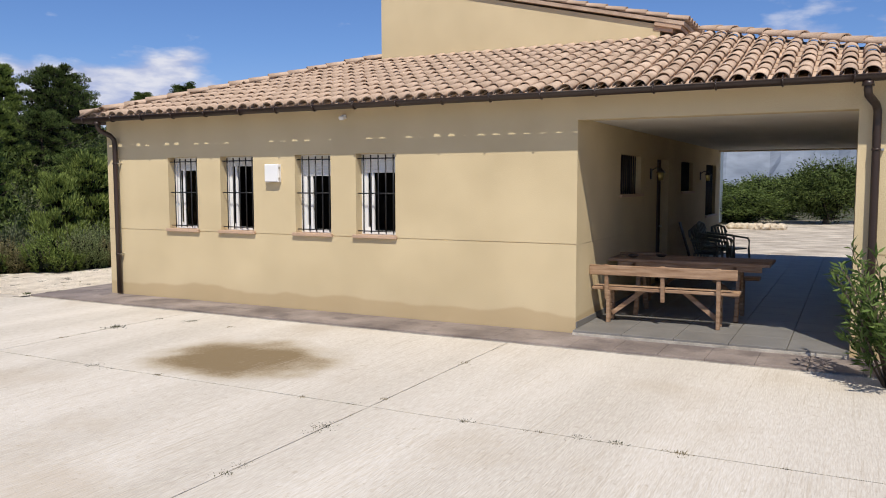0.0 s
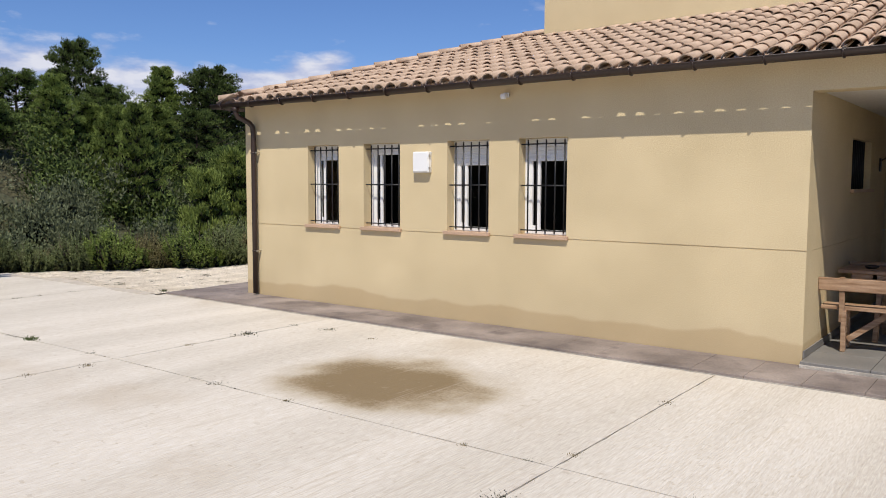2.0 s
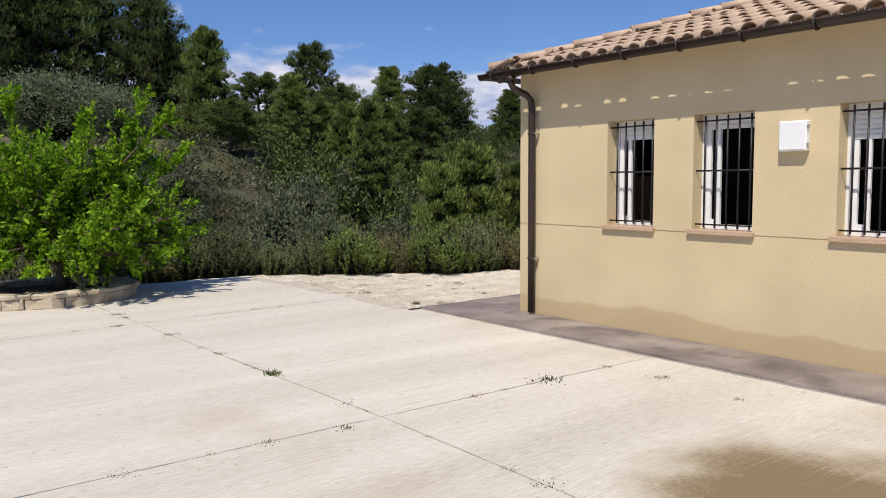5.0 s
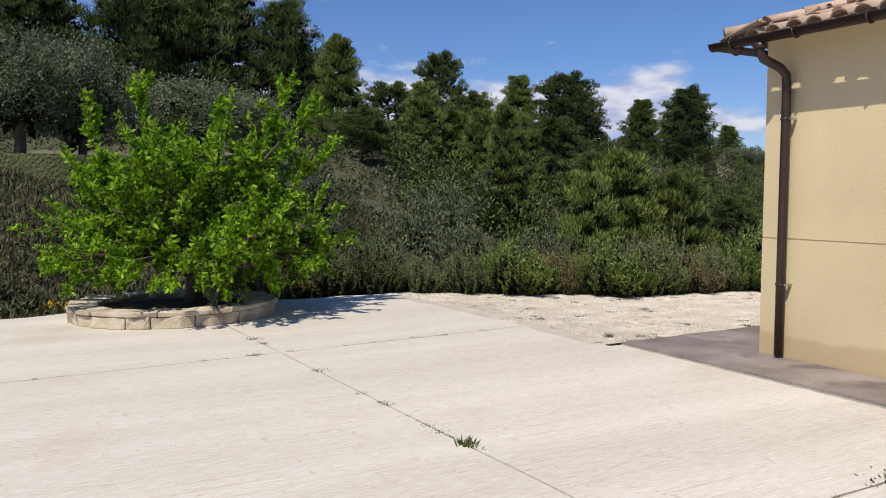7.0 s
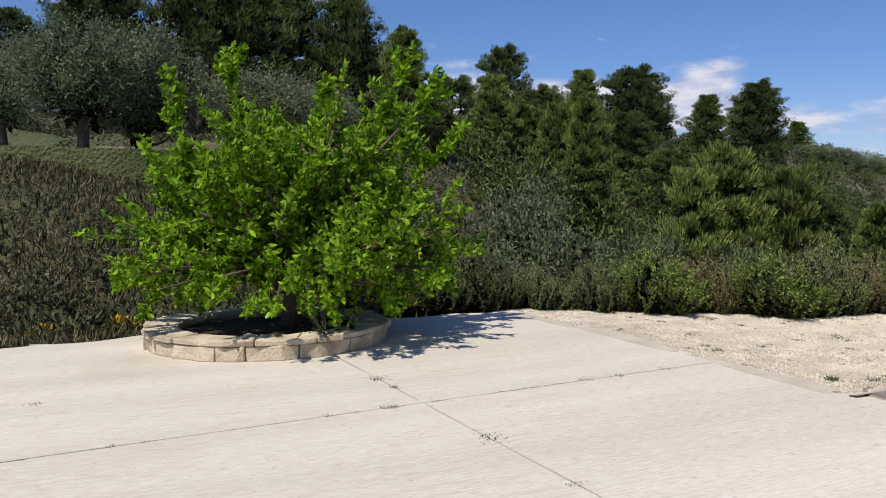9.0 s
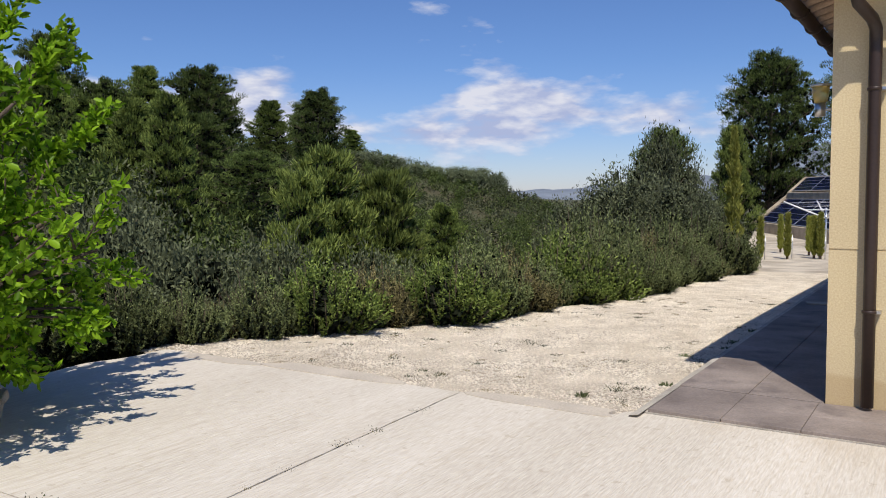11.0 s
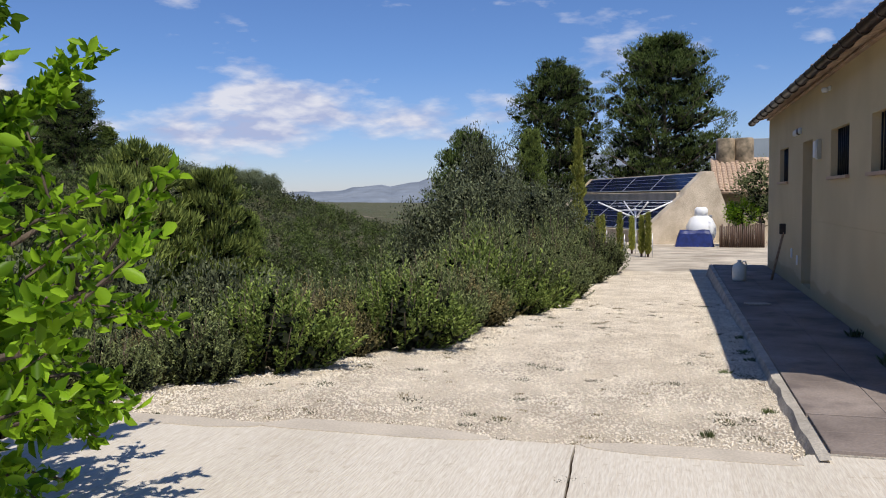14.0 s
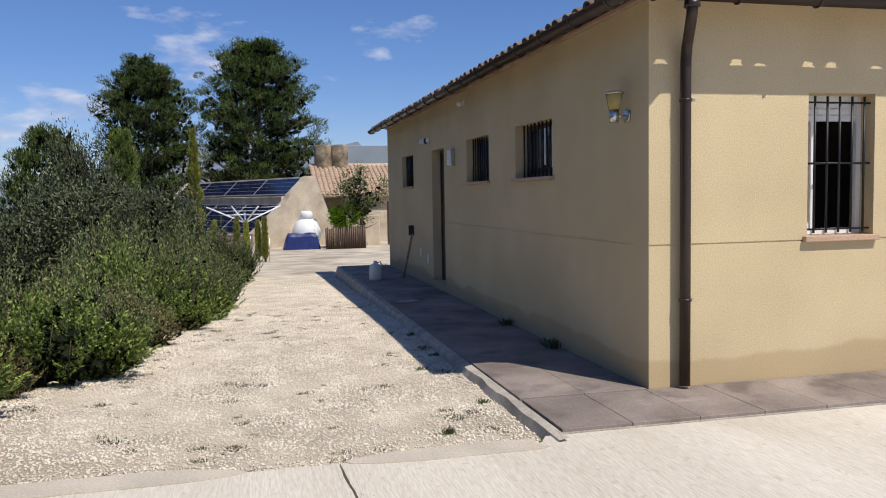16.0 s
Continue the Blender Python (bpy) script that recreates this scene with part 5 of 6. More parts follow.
def far_wood():
    """Dark small pines and olive-like bushes that cover the slopes behind the hedge."""
    r = np.random.default_rng(47)
    dark, pale = [], []
    count = 0
    while count < 900:
        ang = math.radians(r.uniform(8, 62))
        dist = 24 + 105 * r.random() ** 0.9
        x, y = -math.sin(ang) * dist, math.cos(ang) * dist - 6
        if x > float(yard_edge(y)) - 6:
            continue
        count += 1
        h, w = r.uniform(0.9, 2.8), r.uniform(0.7, 1.6)
        foot = np.array([x, y, float(ground_z(x, y)) - 0.15])
        m = 14
        f = r.uniform(0.12, 1.0, m)
        a = r.uniform(0, math.tau, m)
        rad = w * (1.1 - f) ** 0.5 * r.uniform(0.3, 1.0, m)
        c = foot + np.stack([np.cos(a) * rad, np.sin(a) * rad, f * h], 1)
        n = 26
        base = np.repeat(c, n, 0) + r.normal(0, 0.17, (m * n, 3)) * w
        lv = leaves(r, base, r.normal(0, 0.6, (m * n, 3)) + np.array([0, 0, 0.6]), r.uniform(0.14, 0.32, m * n), 0.085)
        (dark if r.random() < 0.78 else pale).append(lv)
    leaf_object("far_wood", np.concatenate(dark), L_PINE, None, "dark young pines covering the far slope", "stuff")
    leaf_object("far_bushes", np.concatenate(pale), L_SAGE, None, "grey-green bushes on the far slope", "stuff")


far_wood()


def scatter_grass():
    """Dry grass and heather on the near bank."""
    r = np.random.default_rng(43)
    n = 120000
    ang = np.radians(r.uniform(48, 108, n))
    dist = 8 + 16 * r.random(n)
    x, y = -np.sin(ang) * dist, np.cos(ang) * dist - 6
    keep = x < yard_edge(y) - 0.25
    x, y = x[keep], y[keep]
    base = np.stack([x, y, ground_z(x, y) - 0.02], 1)
    way = r.normal(0, 0.45, (len(x), 3)) + np.array([0, 0, 1])
    lv = leaves(r, base, way, r.uniform(0.10, 0.28, len(x)), 0.028)
    cut = r.random(len(x))
    leaf_object("dry_grass", lv[cut < 0.5], L_DRY, None, "dry grey-brown grass on the bank", "stuff")
    leaf_object("heather", lv[cut >= 0.5], L_SCRUB, None, "low grey-green heather on the bank", "stuff")


scatter_grass()
sheet("terrace", [(-29, -14), (-15.6, -13), (-15.2, -8), (-15.6, -3.5), (-17, 0.5), (-29, 2.5)], 2.42, 0.9, M_GRASS, "grassy olive terrace above the bank", "ground")
for i, (x, y) in enumerate(((-9.6, -6.6), (-9.2, -5.6), (-10.2, -7.4))):
    r = np.random.default_rng(60 + i)
    d = unit(r.normal(size=(260, 3)))
    d[:, 2] = np.abs(d[:, 2])
    gb = thing("gorse_bush", "small gorse bush with yellow flowers", "shrub", (x, y, float(ground_z(x, y)) - 0.05), 0, "gorse bushes")
    leaf_object("bloom", leaves(r, d * np.array([0.3, 0.3, 0.35]) * r.uniform(0.6, 1, (260, 1)), d, 0.07, 0.05), L_GORSE, gb)
    leaf_object("foliage", leaves(r, d * np.array([0.28, 0.28, 0.3]) * r.uniform(0.2, 0.9, (260, 1)), d, 0.12, 0.04), L_SCRUB, gb)


def rosemary(seed, mat, height=0.95, stems=190, label="dense grey-green rosemary bush along the gravel", lean=0.25):
    """Upright leafy shoots fanning out of one root."""
    r = np.random.default_rng(seed)
    t = thing("rosemary_bush", label, "shrub", group="rosemary hedge")
    base, way, wood = [], [], bmesh.new()
    clumps = max(4, stems // 9)
    n = 44
    for i in range(stems):
        c = i % clumps
        a = c * 2.4 + 0.3 * math.sin(c * 7.0)
        rad = math.sqrt((c + 0.5) / clumps) * 0.54
        top = height * (0.66 + 0.34 * math.sin(c * 5.1) ** 2) * (1.0 - 0.5 * (rad / 0.56) ** 2) * r.uniform(0.72, 1.06)
        foot = np.array([math.cos(a) * rad, math.sin(a) * rad, 0.0]) * 0.8
        head = np.array([math.cos(a) * rad * 1.35 + lean * top * 0.4, math.sin(a) * rad * 1.35 - lean * top * 0.3, top])
        tip = head + r.normal(0, 0.085, 3)
        f = (0.12 + 0.88 * np.linspace(0, 1, n)[:, None] ** 0.75)
        line = foot + (tip - foot) * f + np.array([0.05, 0.025, 0]) * np.sin(f * 3 + a)
        ax = unit((tip - foot)[None])
        base.append(line + r.normal(0, 0.006, (n, 3)))
        way.append(ax * 0.75 + r.normal(0, 0.38, (n, 3)))
        if i % 5 == 0:
            tube([foot, foot + (tip - foot) * 0.5, tip], [0.009, 0.006, 0.003], 4, wood)
    base, way = np.concatenate(base), np.concatenate(way)
    part("wood", wood, M_BARK, t, "woody stems")
    # near-black leaves low in the bush paint shade between the shoots
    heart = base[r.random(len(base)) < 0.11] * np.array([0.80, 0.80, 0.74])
    leaf_object("inner_foliage", leaves(r, heart, r.normal(size=heart.shape), 0.12 * min(1, height), 0.07 * min(1, height)), L_INNER_SHADE, t, "inner leaves coloured near black for the shade inside", "stuff")
    outer = leaves(r, base, way, r.uniform(0.03, 0.062, len(base)) * min(1, height / 0.9), 0.020 * min(1, height / 0.9), 0.05)
    leaf_object("foliage", outer, mat, t)
    return t


bushes = [rosemary(71, L_ROSE, 1.3, 360), rosemary(72, L_ROSE, 1.45, 360), rosemary(73, L_ROSE_LIGHT, 1.15, 330, "bright yellow-green rosemary bush along the gravel", 0.45), rosemary(74, L_ROSE_BROWN, 1.4, 330, "brownish rosemary bush with dry tips")]
hr = random.Random(8)
first = {}
for row, (off, count) in enumerate(((0.36, 25), (1.05, 22), (1.8, 20))):
    for i in range(count):
        y = -2.9 + (16.6 * (i + 0.35 * (row % 2)) / count)
        x = float(yard_edge(y)) - off + hr.uniform(-0.12, 0.12)
        near = y < 5
        k = hr.choices((0, 1, 2, 3), (4, 3, 2.4 if row == 0 else 0.8, 3.0))[0]
        s = hr.uniform(0.76, 1.2) * (1.0 if near else 1.1) * (0.88 if row == 0 else 1.08)
        z = max(float(ground_z(x, y)), -0.5) - 0.03 if row else -0.16 - max(0, min(1, (y - 4) / 22)) * 0.42
        m = Matrix.Translation((x, y, z)) @ Matrix.Rotation(hr.uniform(-0.6, 0.6), 4, "Z") @ Matrix.Diagonal((s, s, s * hr.uniform(0.85, 1.1) * (1.0 if row == 0 else 1.05 + (0.25 if y > 7 else 0)), 1))
        if k not in first:
            first[k] = True
            bushes[k].matrix_world = m
        else:
            copy_thing(bushes[k], m)

# ---- round stone planter with its tree ----
PX, PY = -5.30, -4.42
planter = thing("stone_planter", "low round planter ring of rough limestone blocks", "planter", (PX, PY, -0.04))
pr = random.Random(17)


def ring_stone(a0, a1, r0, r1, z0, z1, jit):
    bm = bmesh.new()
    n = 3
    rows = []
    for i in range(n + 1):
        a = a0 + (a1 - a0) * i / n
        j = [pr.uniform(-jit, jit) for _ in range(4)]
        rows.append([bm.verts.new((r * math.cos(a) * 0.86, r * math.sin(a) * 0.98, z)) for r, z in ((r0 + j[0], z0), (r1 + j[1], z0), (r1 + j[2], z1 + j[2] * 0.5), (r0 + j[3], z1 + j[3] * 0.5))])
    for p, q in zip(rows, rows[1:]):
        for k in range(4):
            bm.faces.new((p[k], p[(k + 1) % 4], q[(k + 1) % 4], q[k]))
    bm.faces.new(rows[0][::-1])
    bm.faces.new(rows[-1])
    bmesh.ops.recalc_face_normals(bm, faces=bm.faces)
    bmesh.ops.bevel(bm, geom=list(bm.edges), offset=0.008, segments=1, affect="EDGES")
    return part("stone", bm, M_LIME, planter)


for z0, z1, r0, r1, n in ((0.0, 0.135, 1.02, 1.27, 17), (0.142, 0.20, 0.95, 1.30, 14)):
    cuts = sorted((k + pr.uniform(-0.36, 0.36)) * math.tau / n for k in range(n))
    for a, b in zip(cuts, cuts[1:] + [cuts[0] + math.tau]):
        ring_stone(a + 0.006, b - 0.006, r0, r1, z0, z1, 0.026)
part("mortar", lathe([(1.0, 0.0), (1.22, 0.0), (1.22, 0.15), (1.0, 0.15), (1.0, 0.02)], 40, Matrix.Diagonal((0.86, 0.98, 1, 1))), M_CURB, planter, "mortar core")
part("soil", lathe([(0.99, 0.0), (0.99, 0.11), (0.5, 0.15), (0.2, 0.16)], 40, Matrix.Diagonal((0.86, 0.98, 1, 1))), M_SOIL, planter, "dark damp soil")


def broad_leaves(name, r, base, way, length, width, mat, parent, label):
    """Leaves with a folded midrib and full, rounded halves."""
    n = len(base)
    way = unit(way)
    side = unit(np.cross(way, r.normal(size=(n, 3))))
    up = np.cross(side, way)
    L, W = length[:, None], width[:, None]
    low, high = base + way * L * 0.32, base + way * L * 0.70
    tip = base + way * L - up * L * 0.16
    v = np.stack([base, low + side * W * 0.46 + up * W * 0.14, high + side * W * 0.44 + up * W * 0.10, tip, high - side * W * 0.44 + up * W * 0.10, low - side * W * 0.46 + up * W * 0.14], 1)
    f = (np.array([(0, 1, 2, 3), (0, 3, 4, 5)])[None] + 6 * np.arange(n)[:, None, None]).reshape(-1)
    me = bpy.data.meshes.new(name)
    me.vertices.add(n * 6)
    me.vertices.foreach_set("co", v.reshape(-1).astype(np.float32))
    me.loops.add(len(f))
    me.loops.foreach_set("vertex_index", f.astype(np.int32))
    me.polygons.add(n * 2)
    me.polygons.foreach_set("loop_start", np.arange(0, n * 8, 4, dtype=np.int32))
    me.polygons.foreach_set("loop_total", np.full(n * 2, 4, dtype=np.int32))
    me.update(calc_edges=True)
    me.materials.append(mat)
    ob = new(name, me)
    ob.parent = parent
    return tagged(ob, label)


def garden_tree():
    """A spreading bright-leaved tree with many stems and whippy shoots."""
    r = np.random.default_rng(91)
    t = thing("leafy_tree", "bushy tree with bright green spring leaves in a stone planter", "tree", (PX + 0.04, PY + 0.2, 0.08))
    bm = bmesh.new()
    tube([(0, 0, 0), (0.03, 0.02, 0.25), (0.02, 0.05, 0.5)], [0.13, 0.10, 0.09], 10, bm)
    shoots = []
    for i in range(54):
        a = i * 2.4
        el = r.uniform(-0.28, 1.22)
        ln = r.uniform(1.2, 1.98) * (0.88 if el > 0.8 else 0.80 if el < 0.3 else 1.0)
        p = np.array([0.02, 0.04, r.uniform(0.3, 0.55) + (0.25 if el < 0.1 else 0)])
        d = np.array([math.cos(a) * math.cos(el) * 0.95, math.sin(a) * math.cos(el) * 1.1, math.sin(el)])
        q = p + d * ln * 0.5 + np.array([0, 0, 0.12])
        e = p + d * ln + r.normal(0, 0.1, 3)
        e[2] = max(e[2], 0.2)
        tube([p, q, e], [0.05, 0.03, 0.012], 6, bm)
        for _ in range(11):
            f = r.uniform(0.4, 1.0)
            s = p + (e - p) * f + np.array([0, 0, 0.1 * math.sin(f * 3)])
            w = unit((d * 0.5 + r.normal(0, 0.55, 3) + np.array([0, 0, 0.45]))[None])[0]
            l2 = r.uniform(0.35, 0.8)
            tube([s, s + w * l2], [0.010, 0.004], 4, bm)
            shoots.append((s, s + w * l2))
    # drooping twigs that hide the trunk
    for i in range(90):
        a = i * 2.4
        rad = r.uniform(0.55, 1.5)
        s = np.array([math.cos(a) * rad * 0.9, math.sin(a) * rad * 1.1, r.uniform(0.45, 0.95)])
        e = s + np.array([math.cos(a) * 0.2, math.sin(a) * 0.2, -r.uniform(0.05, 0.35)])
        tube([(s[0] * 0.3, s[1] * 0.3, 0.7), s, e], [0.014, 0.008, 0.003], 4, bm)
        shoots.append((s, e))
    # long shoots above the crown
    for (dx, dy, dz), (ex, ey, ez) in (((0.2, 0.8, 1.6), (0.45, 1.55, 2.72)), ((0.3, 0.7, 1.7), (0.35, 1.25, 2.95)), ((0.0, -0.5, 1.7), (-0.15, -0.55, 2.9)), ((0.0, -1.0, 1.5), (-0.1, -1.2, 2.6)), ((0.2, 1.0, 1.3), (0.45, 1.75, 2.05)), ((0.1, 0.2, 1.8), (0.2, 0.35, 2.6))):
        a, b = np.array([dx, dy, dz]), np.array([ex, ey, ez])
        tube([(0.02, 0.04, 0.45), a, b], [0.04, 0.016, 0.005], 5, bm)
        shoots += [(a, b), (a + (b - a) * 0.3, b), (a + (b - a) * 0.5, b + r.normal(0, 0.03, 3))]
        for _ in range(8):
            f = r.uniform(0, 0.85)
            s = a + (b - a) * f
            shoots.append((s, s + unit((b - a)[None])[0] * 0.2 + r.normal(0, 0.13, 3)))
    part("trunk", bm, M_BARK, t, "dark trunk and thin branches")
    base, way, size = [], [], []
    for s, e in shoots:
        n = 62
        f = np.sort(r.random(n) ** 0.75)[:, None]
        line = s + (e - s) * f
        ax = unit((e - s)[None])
        base.append(line + r.normal(0, 0.02, (n, 3)))
        way.append(ax * 0.5 + r.normal(0, 0.7, (n, 3)) + np.array([0, 0, 0.1]))
        size.append(r.uniform(0.045, 0.098, n))
    base, way, size = np.concatenate(base), np.concatenate(way), np.concatenate(size)
    broad_leaves("foliage", r, base, way, size, size * 0.48, L_TREE, t, "bright green leaves")
    return t


garden_tree()
sl = rosemary(75, L_OLIVE, 0.35, 60, "small silvery lavender plant in the planter")
sl.name = "lavender_plant"
tagged(sl, category="plant", group="planter plants")
sl.matrix_world = pose(PX + 0.75, PY + 0.45, 0.09) @ Matrix.Diagonal((0.5, 0.5, 1, 1))
copy_thing(sl, pose(PX - 0.9, PY + 1.5, -0.1) @ Matrix.Diagonal((0.9, 0.9, 1.5, 1)))
rk = thing("rock", "pale rough stone lying in the planter", "stone", (PX + 0.62, PY - 0.35, 0.10))
rb = bmesh.new()
bmesh.ops.create_icosphere(rb, subdivisions=2, radius=0.075)
for v in rb.verts:
    v.co *= 1 + 0.25 * noise.noise(v.co * 18)
    v.co.z *= 0.75
part("stone", rb, M_LIME, rk)

# ---- solar bank, tank and old shed beyond the gravel ----
bank = thing("solar_bank", "two rows of dark blue solar panels on a rendered concrete bank", "solar panels")
BQ = Matrix(((-0.42, 0.9, 0, -2.97), (0.9, 0.42, 0, 27.9), (0, 0, 1, 0), (0, 0, 0, 1)))  # along the row, into the bank, up
bank.matrix_world = BQ
BL = 13.0
part("plinth", boxes(((0, -0.12, -0.9), (BL, 0.05, 0.0)), bevel=0.02), M_RENDER, bank, "rendered concrete plinth")
part("ledge", boxes(((0, 1.45, 0.9), (BL, 1.75, 1.58)), bevel=0.02), M_RENDER, bank, "rendered middle ledge")
part("back_wall", boxes(((0, 2.55, -0.5), (BL, 2.75, 2.40)), bevel=0.02), M_RENDER, bank)


def cheek(u0, u1):
    bm = bmesh.new()
    prof = ((-0.15, -1.0), (-0.15, 0.06), (1.5, 1.45), (1.62, 1.66), (2.45, 2.42), (2.80, 2.42), (4.2, -1.0))
    a = [bm.verts.new((u0, d, z)) for d, z in prof]
    b = [bm.verts.new((u1, d, z)) for d, z in prof]
    bm.faces.new(a)
    bm.faces.new(b[::-1])
    for i in range(len(a)):
        bm.faces.new((a[i], b[i], b[(i + 1) % len(a)], a[(i + 1) % len(a)]))
    bmesh.ops.recalc_face_normals(bm, faces=bm.faces)
    bmesh.ops.bevel(bm, geom=list(bm.edges), offset=0.03, segments=2, affect="EDGES")
    part("side_wall", bm, M_RENDER, bank, "cracked cream rendered side wall")


cheek(-0.55, -0.02)
cheek(BL + 0.02, BL + 0.3)
for (d0, z0), (d1, z1) in (((0.0, 0.02), (1.42, 1.22)), ((1.72, 1.64), (2.48, 2.34))):
    ang = math.atan2(z1 - z0, d1 - d0)
    ln = math.hypot(d1 - d0, z1 - z0)
    n = 4
    for i in range(n):
        w = BL / n
        pm = Matrix.Translation((i * w, d0, z0)) @ Matrix.Rotation(ang, 4, "X")
        bm = bmesh.new()
        add_box(bm, (0.02, 0, 0.0), (w - 0.02, ln, 0.03), pm, 0.005)
        pan = part("panel_frame", bm, M_ALU, bank, "aluminium panel frame")
        rows, cols = (5 if ln > 1.3 else 4), 6
        for r_ in range(rows):
            for c_ in range(cols):
                bm = bmesh.new()
                cw, ch = (w - 0.12) / cols, (ln - 0.06) / rows
                add_box(bm, (0.06 + c_ * cw + 0.008, 0.03 + r_ * ch + 0.012, 0.031), (0.06 + (c_ + 1) * cw - 0.008, 0.03 + (r_ + 1) * ch - 0.012, 0.036), pm)
                part("cell", bm, M_PANEL, pan)


def rotary_dryer():
    d = thing("rotary_dryer", "white umbrella-shaped rotary clothes dryer", "clothes dryer", (-3.15, 24.5, -0.62))
    part("pole", tube([(0, 0, 0), (0, 0, 1.62)], 0.035, 12), M_ALU, d)
    tips = []
    for k in range(4):
        a = math.radians(20 + 90 * k)
        tip = Vector((1.4 * math.cos(a), 1.4 * math.sin(a), 1.85))
        tips.append(tip)
        part("arm", tube([(0, 0, 1.25), tip], 0.028, 8), M_WHITE, d, "white arm")
        part("strut", tube([(0, 0, 1.55), Vector((0, 0, 1.25)).lerp(tip, 0.5)], 0.018, 6), M_WHITE, d)
    for f in (0.55, 0.75, 0.97):
        for k in range(4):
            a, b = Vector((0, 0, 1.25)).lerp(tips[k], f), Vector((0, 0, 1.25)).lerp(tips[(k + 1) % 4], f)
            part("line", tube([a, a.lerp(b, 0.5) - Vector((0, 0, 0.03)), b], 0.004, 4), M_WHITE, d)


rotary_dryer()
tk = thing("gas_tank", "white rounded gas tank with a valve dome", "tank", (-0.72, 27.6, -0.55))
part("shell", lathe([(0.05, 0.0), (0.45, 0.12), (0.58, 0.45), (0.58, 0.75), (0.42, 1.08), (0.22, 1.2)], 24), M_TANK, tk)
part("dome", lathe([(0.26, 1.18), (0.26, 1.42), (0.18, 1.52)], 20), M_TANK, tk, "valve dome")
part("valve", boxes(((0.28, -0.12, 1.0), (0.42, 0.04, 1.2)), bevel=0.03), M_STEEL, tk)
tp = thing("tarpaulin", "crumpled blue tarpaulin over a low stack", "tarpaulin", (-1.0, 26.4, -0.62))
tbm = bmesh.new()
bmesh.ops.create_grid(tbm, x_segments=16, y_segments=12, size=0.5)
for v in tbm.verts:
    x, y = v.co.x * 2, v.co.y * 2
    edge = max(abs(x), abs(y))
    v.co = Vector((x * 0.72, y * 0.45, (0.62 if edge < 0.8 else 0.62 * (1 - (edge - 0.8) / 0.2)) + 0.07 * noise.noise(Vector((x * 3, y * 3, 1))) + 0.08))
bmesh.ops.solidify(tbm, geom=list(tbm.faces), thickness=0.02)
part("sheet", tbm, M_TARP, tp)
part("pallet", boxes(((-0.7, -0.42, 0.0), (0.75, 0.42, 0.1)), bevel=0.01), M_WOOD, tp, "grey pallet")
fe = thing("stake_fence", "fence of rough dark wooden stakes beside the tank", "fence", (-0.1, 25.6, -0.62))
fr = random.Random(3)
for i in range(22):
    x = i * 0.072
    h = 0.95 + fr.uniform(-0.06, 0.08)
    part("stake", tube([(x, 0.03 * fr.random(), 0), (x + fr.uniform(-0.015, 0.015), 0, h)], [0.04, 0.034], 6), M_DOOR, fe)
shed = thing("stone_shed", "old stone shed with a weathered tiled roof", "shed", (1.4, 30.0, -0.8))
part("wall", boxes(((-0.3, 0, 0), (3.4, 4, 2.4)), bevel=0.03), M_RENDER, shed, "rough rendered stone wall")
part("gable", boxes(((-1.9, 1.4, 0), (-0.3, 4.5, 2.9)), bevel=0.05), M_RENDER, shed, "old rendered gable")
part("low_wall", boxes(((-0.6, -2.6, 0), (0.9, -2.25, 1.55)), bevel=0.04), M_RENDER, shed, "low rendered wall")
sr = bmesh.new()
sm = Matrix.Translation((-0.6, -0.35, 2.30)) @ Matrix.Rotation(math.radians(21), 4, "X")
add_box(sr, (-0.9, 0, 0), (4.2, 4.4, 0.08), sm)
part("roof_deck", sr, M_TILE, shed)
for c in range(23):
    for r_ in range(12):
        ob = new("tile", COVER)
        ob.parent = shed
        ob.matrix_local = sm @ Matrix.Translation((-0.85 + c * PITCH, r_ * STEP + 0.02, 0.09)) @ Matrix.Rotation(-0.04, 4, "X")
part("post", boxes(((1.25, -2.5, 0), (1.4, -2.35, 2.1)), bevel=0.01), M_DOOR, shed, "dark timber post")
for x in (0.55, 1.35):
    ct = thing("water_barrel", "mottled brown water barrel on the shed roof", "barrel", (x, 33.4, 2.75), 0, "water barrels")
    part("drum", lathe([(0.40, 0.0), (0.42, 0.05), (0.42, 1.2), (0.38, 1.28)], 20), M_CAMO, ct)
gc = thing("grey_container", "long grey metal container behind the shed", "container", (3.6, 36.5, -0.4))
part("body", boxes(((-2.4, 0, 0), (1.0, 2, 4.6)), bevel=0.02), material("grey_sheet", (0.25, 0.29, 0.32), 0.5, 0.08, 1, 20, 0.05), gc)
almond = broad_tree("almond_tree", "small thin-leaved almond tree by the shed", 51, 2.9, 1.0, L_WEED, 60, 36, 0.10, 0.06, 0.35, "")
almond.matrix_world = pose(1.35, 25.9, -0.6) @ Matrix.Diagonal((1.2, 1, 1.15, 1))
ivy = broad_tree("ivy_shrub", "bright green shrub growing over the fence", 52, 1.3, 0.75, L_TREE, 60, 60, 0.09, 0.03, 0.0, "")
ivy.matrix_world = pose(0.75, 26.3, 0.05)


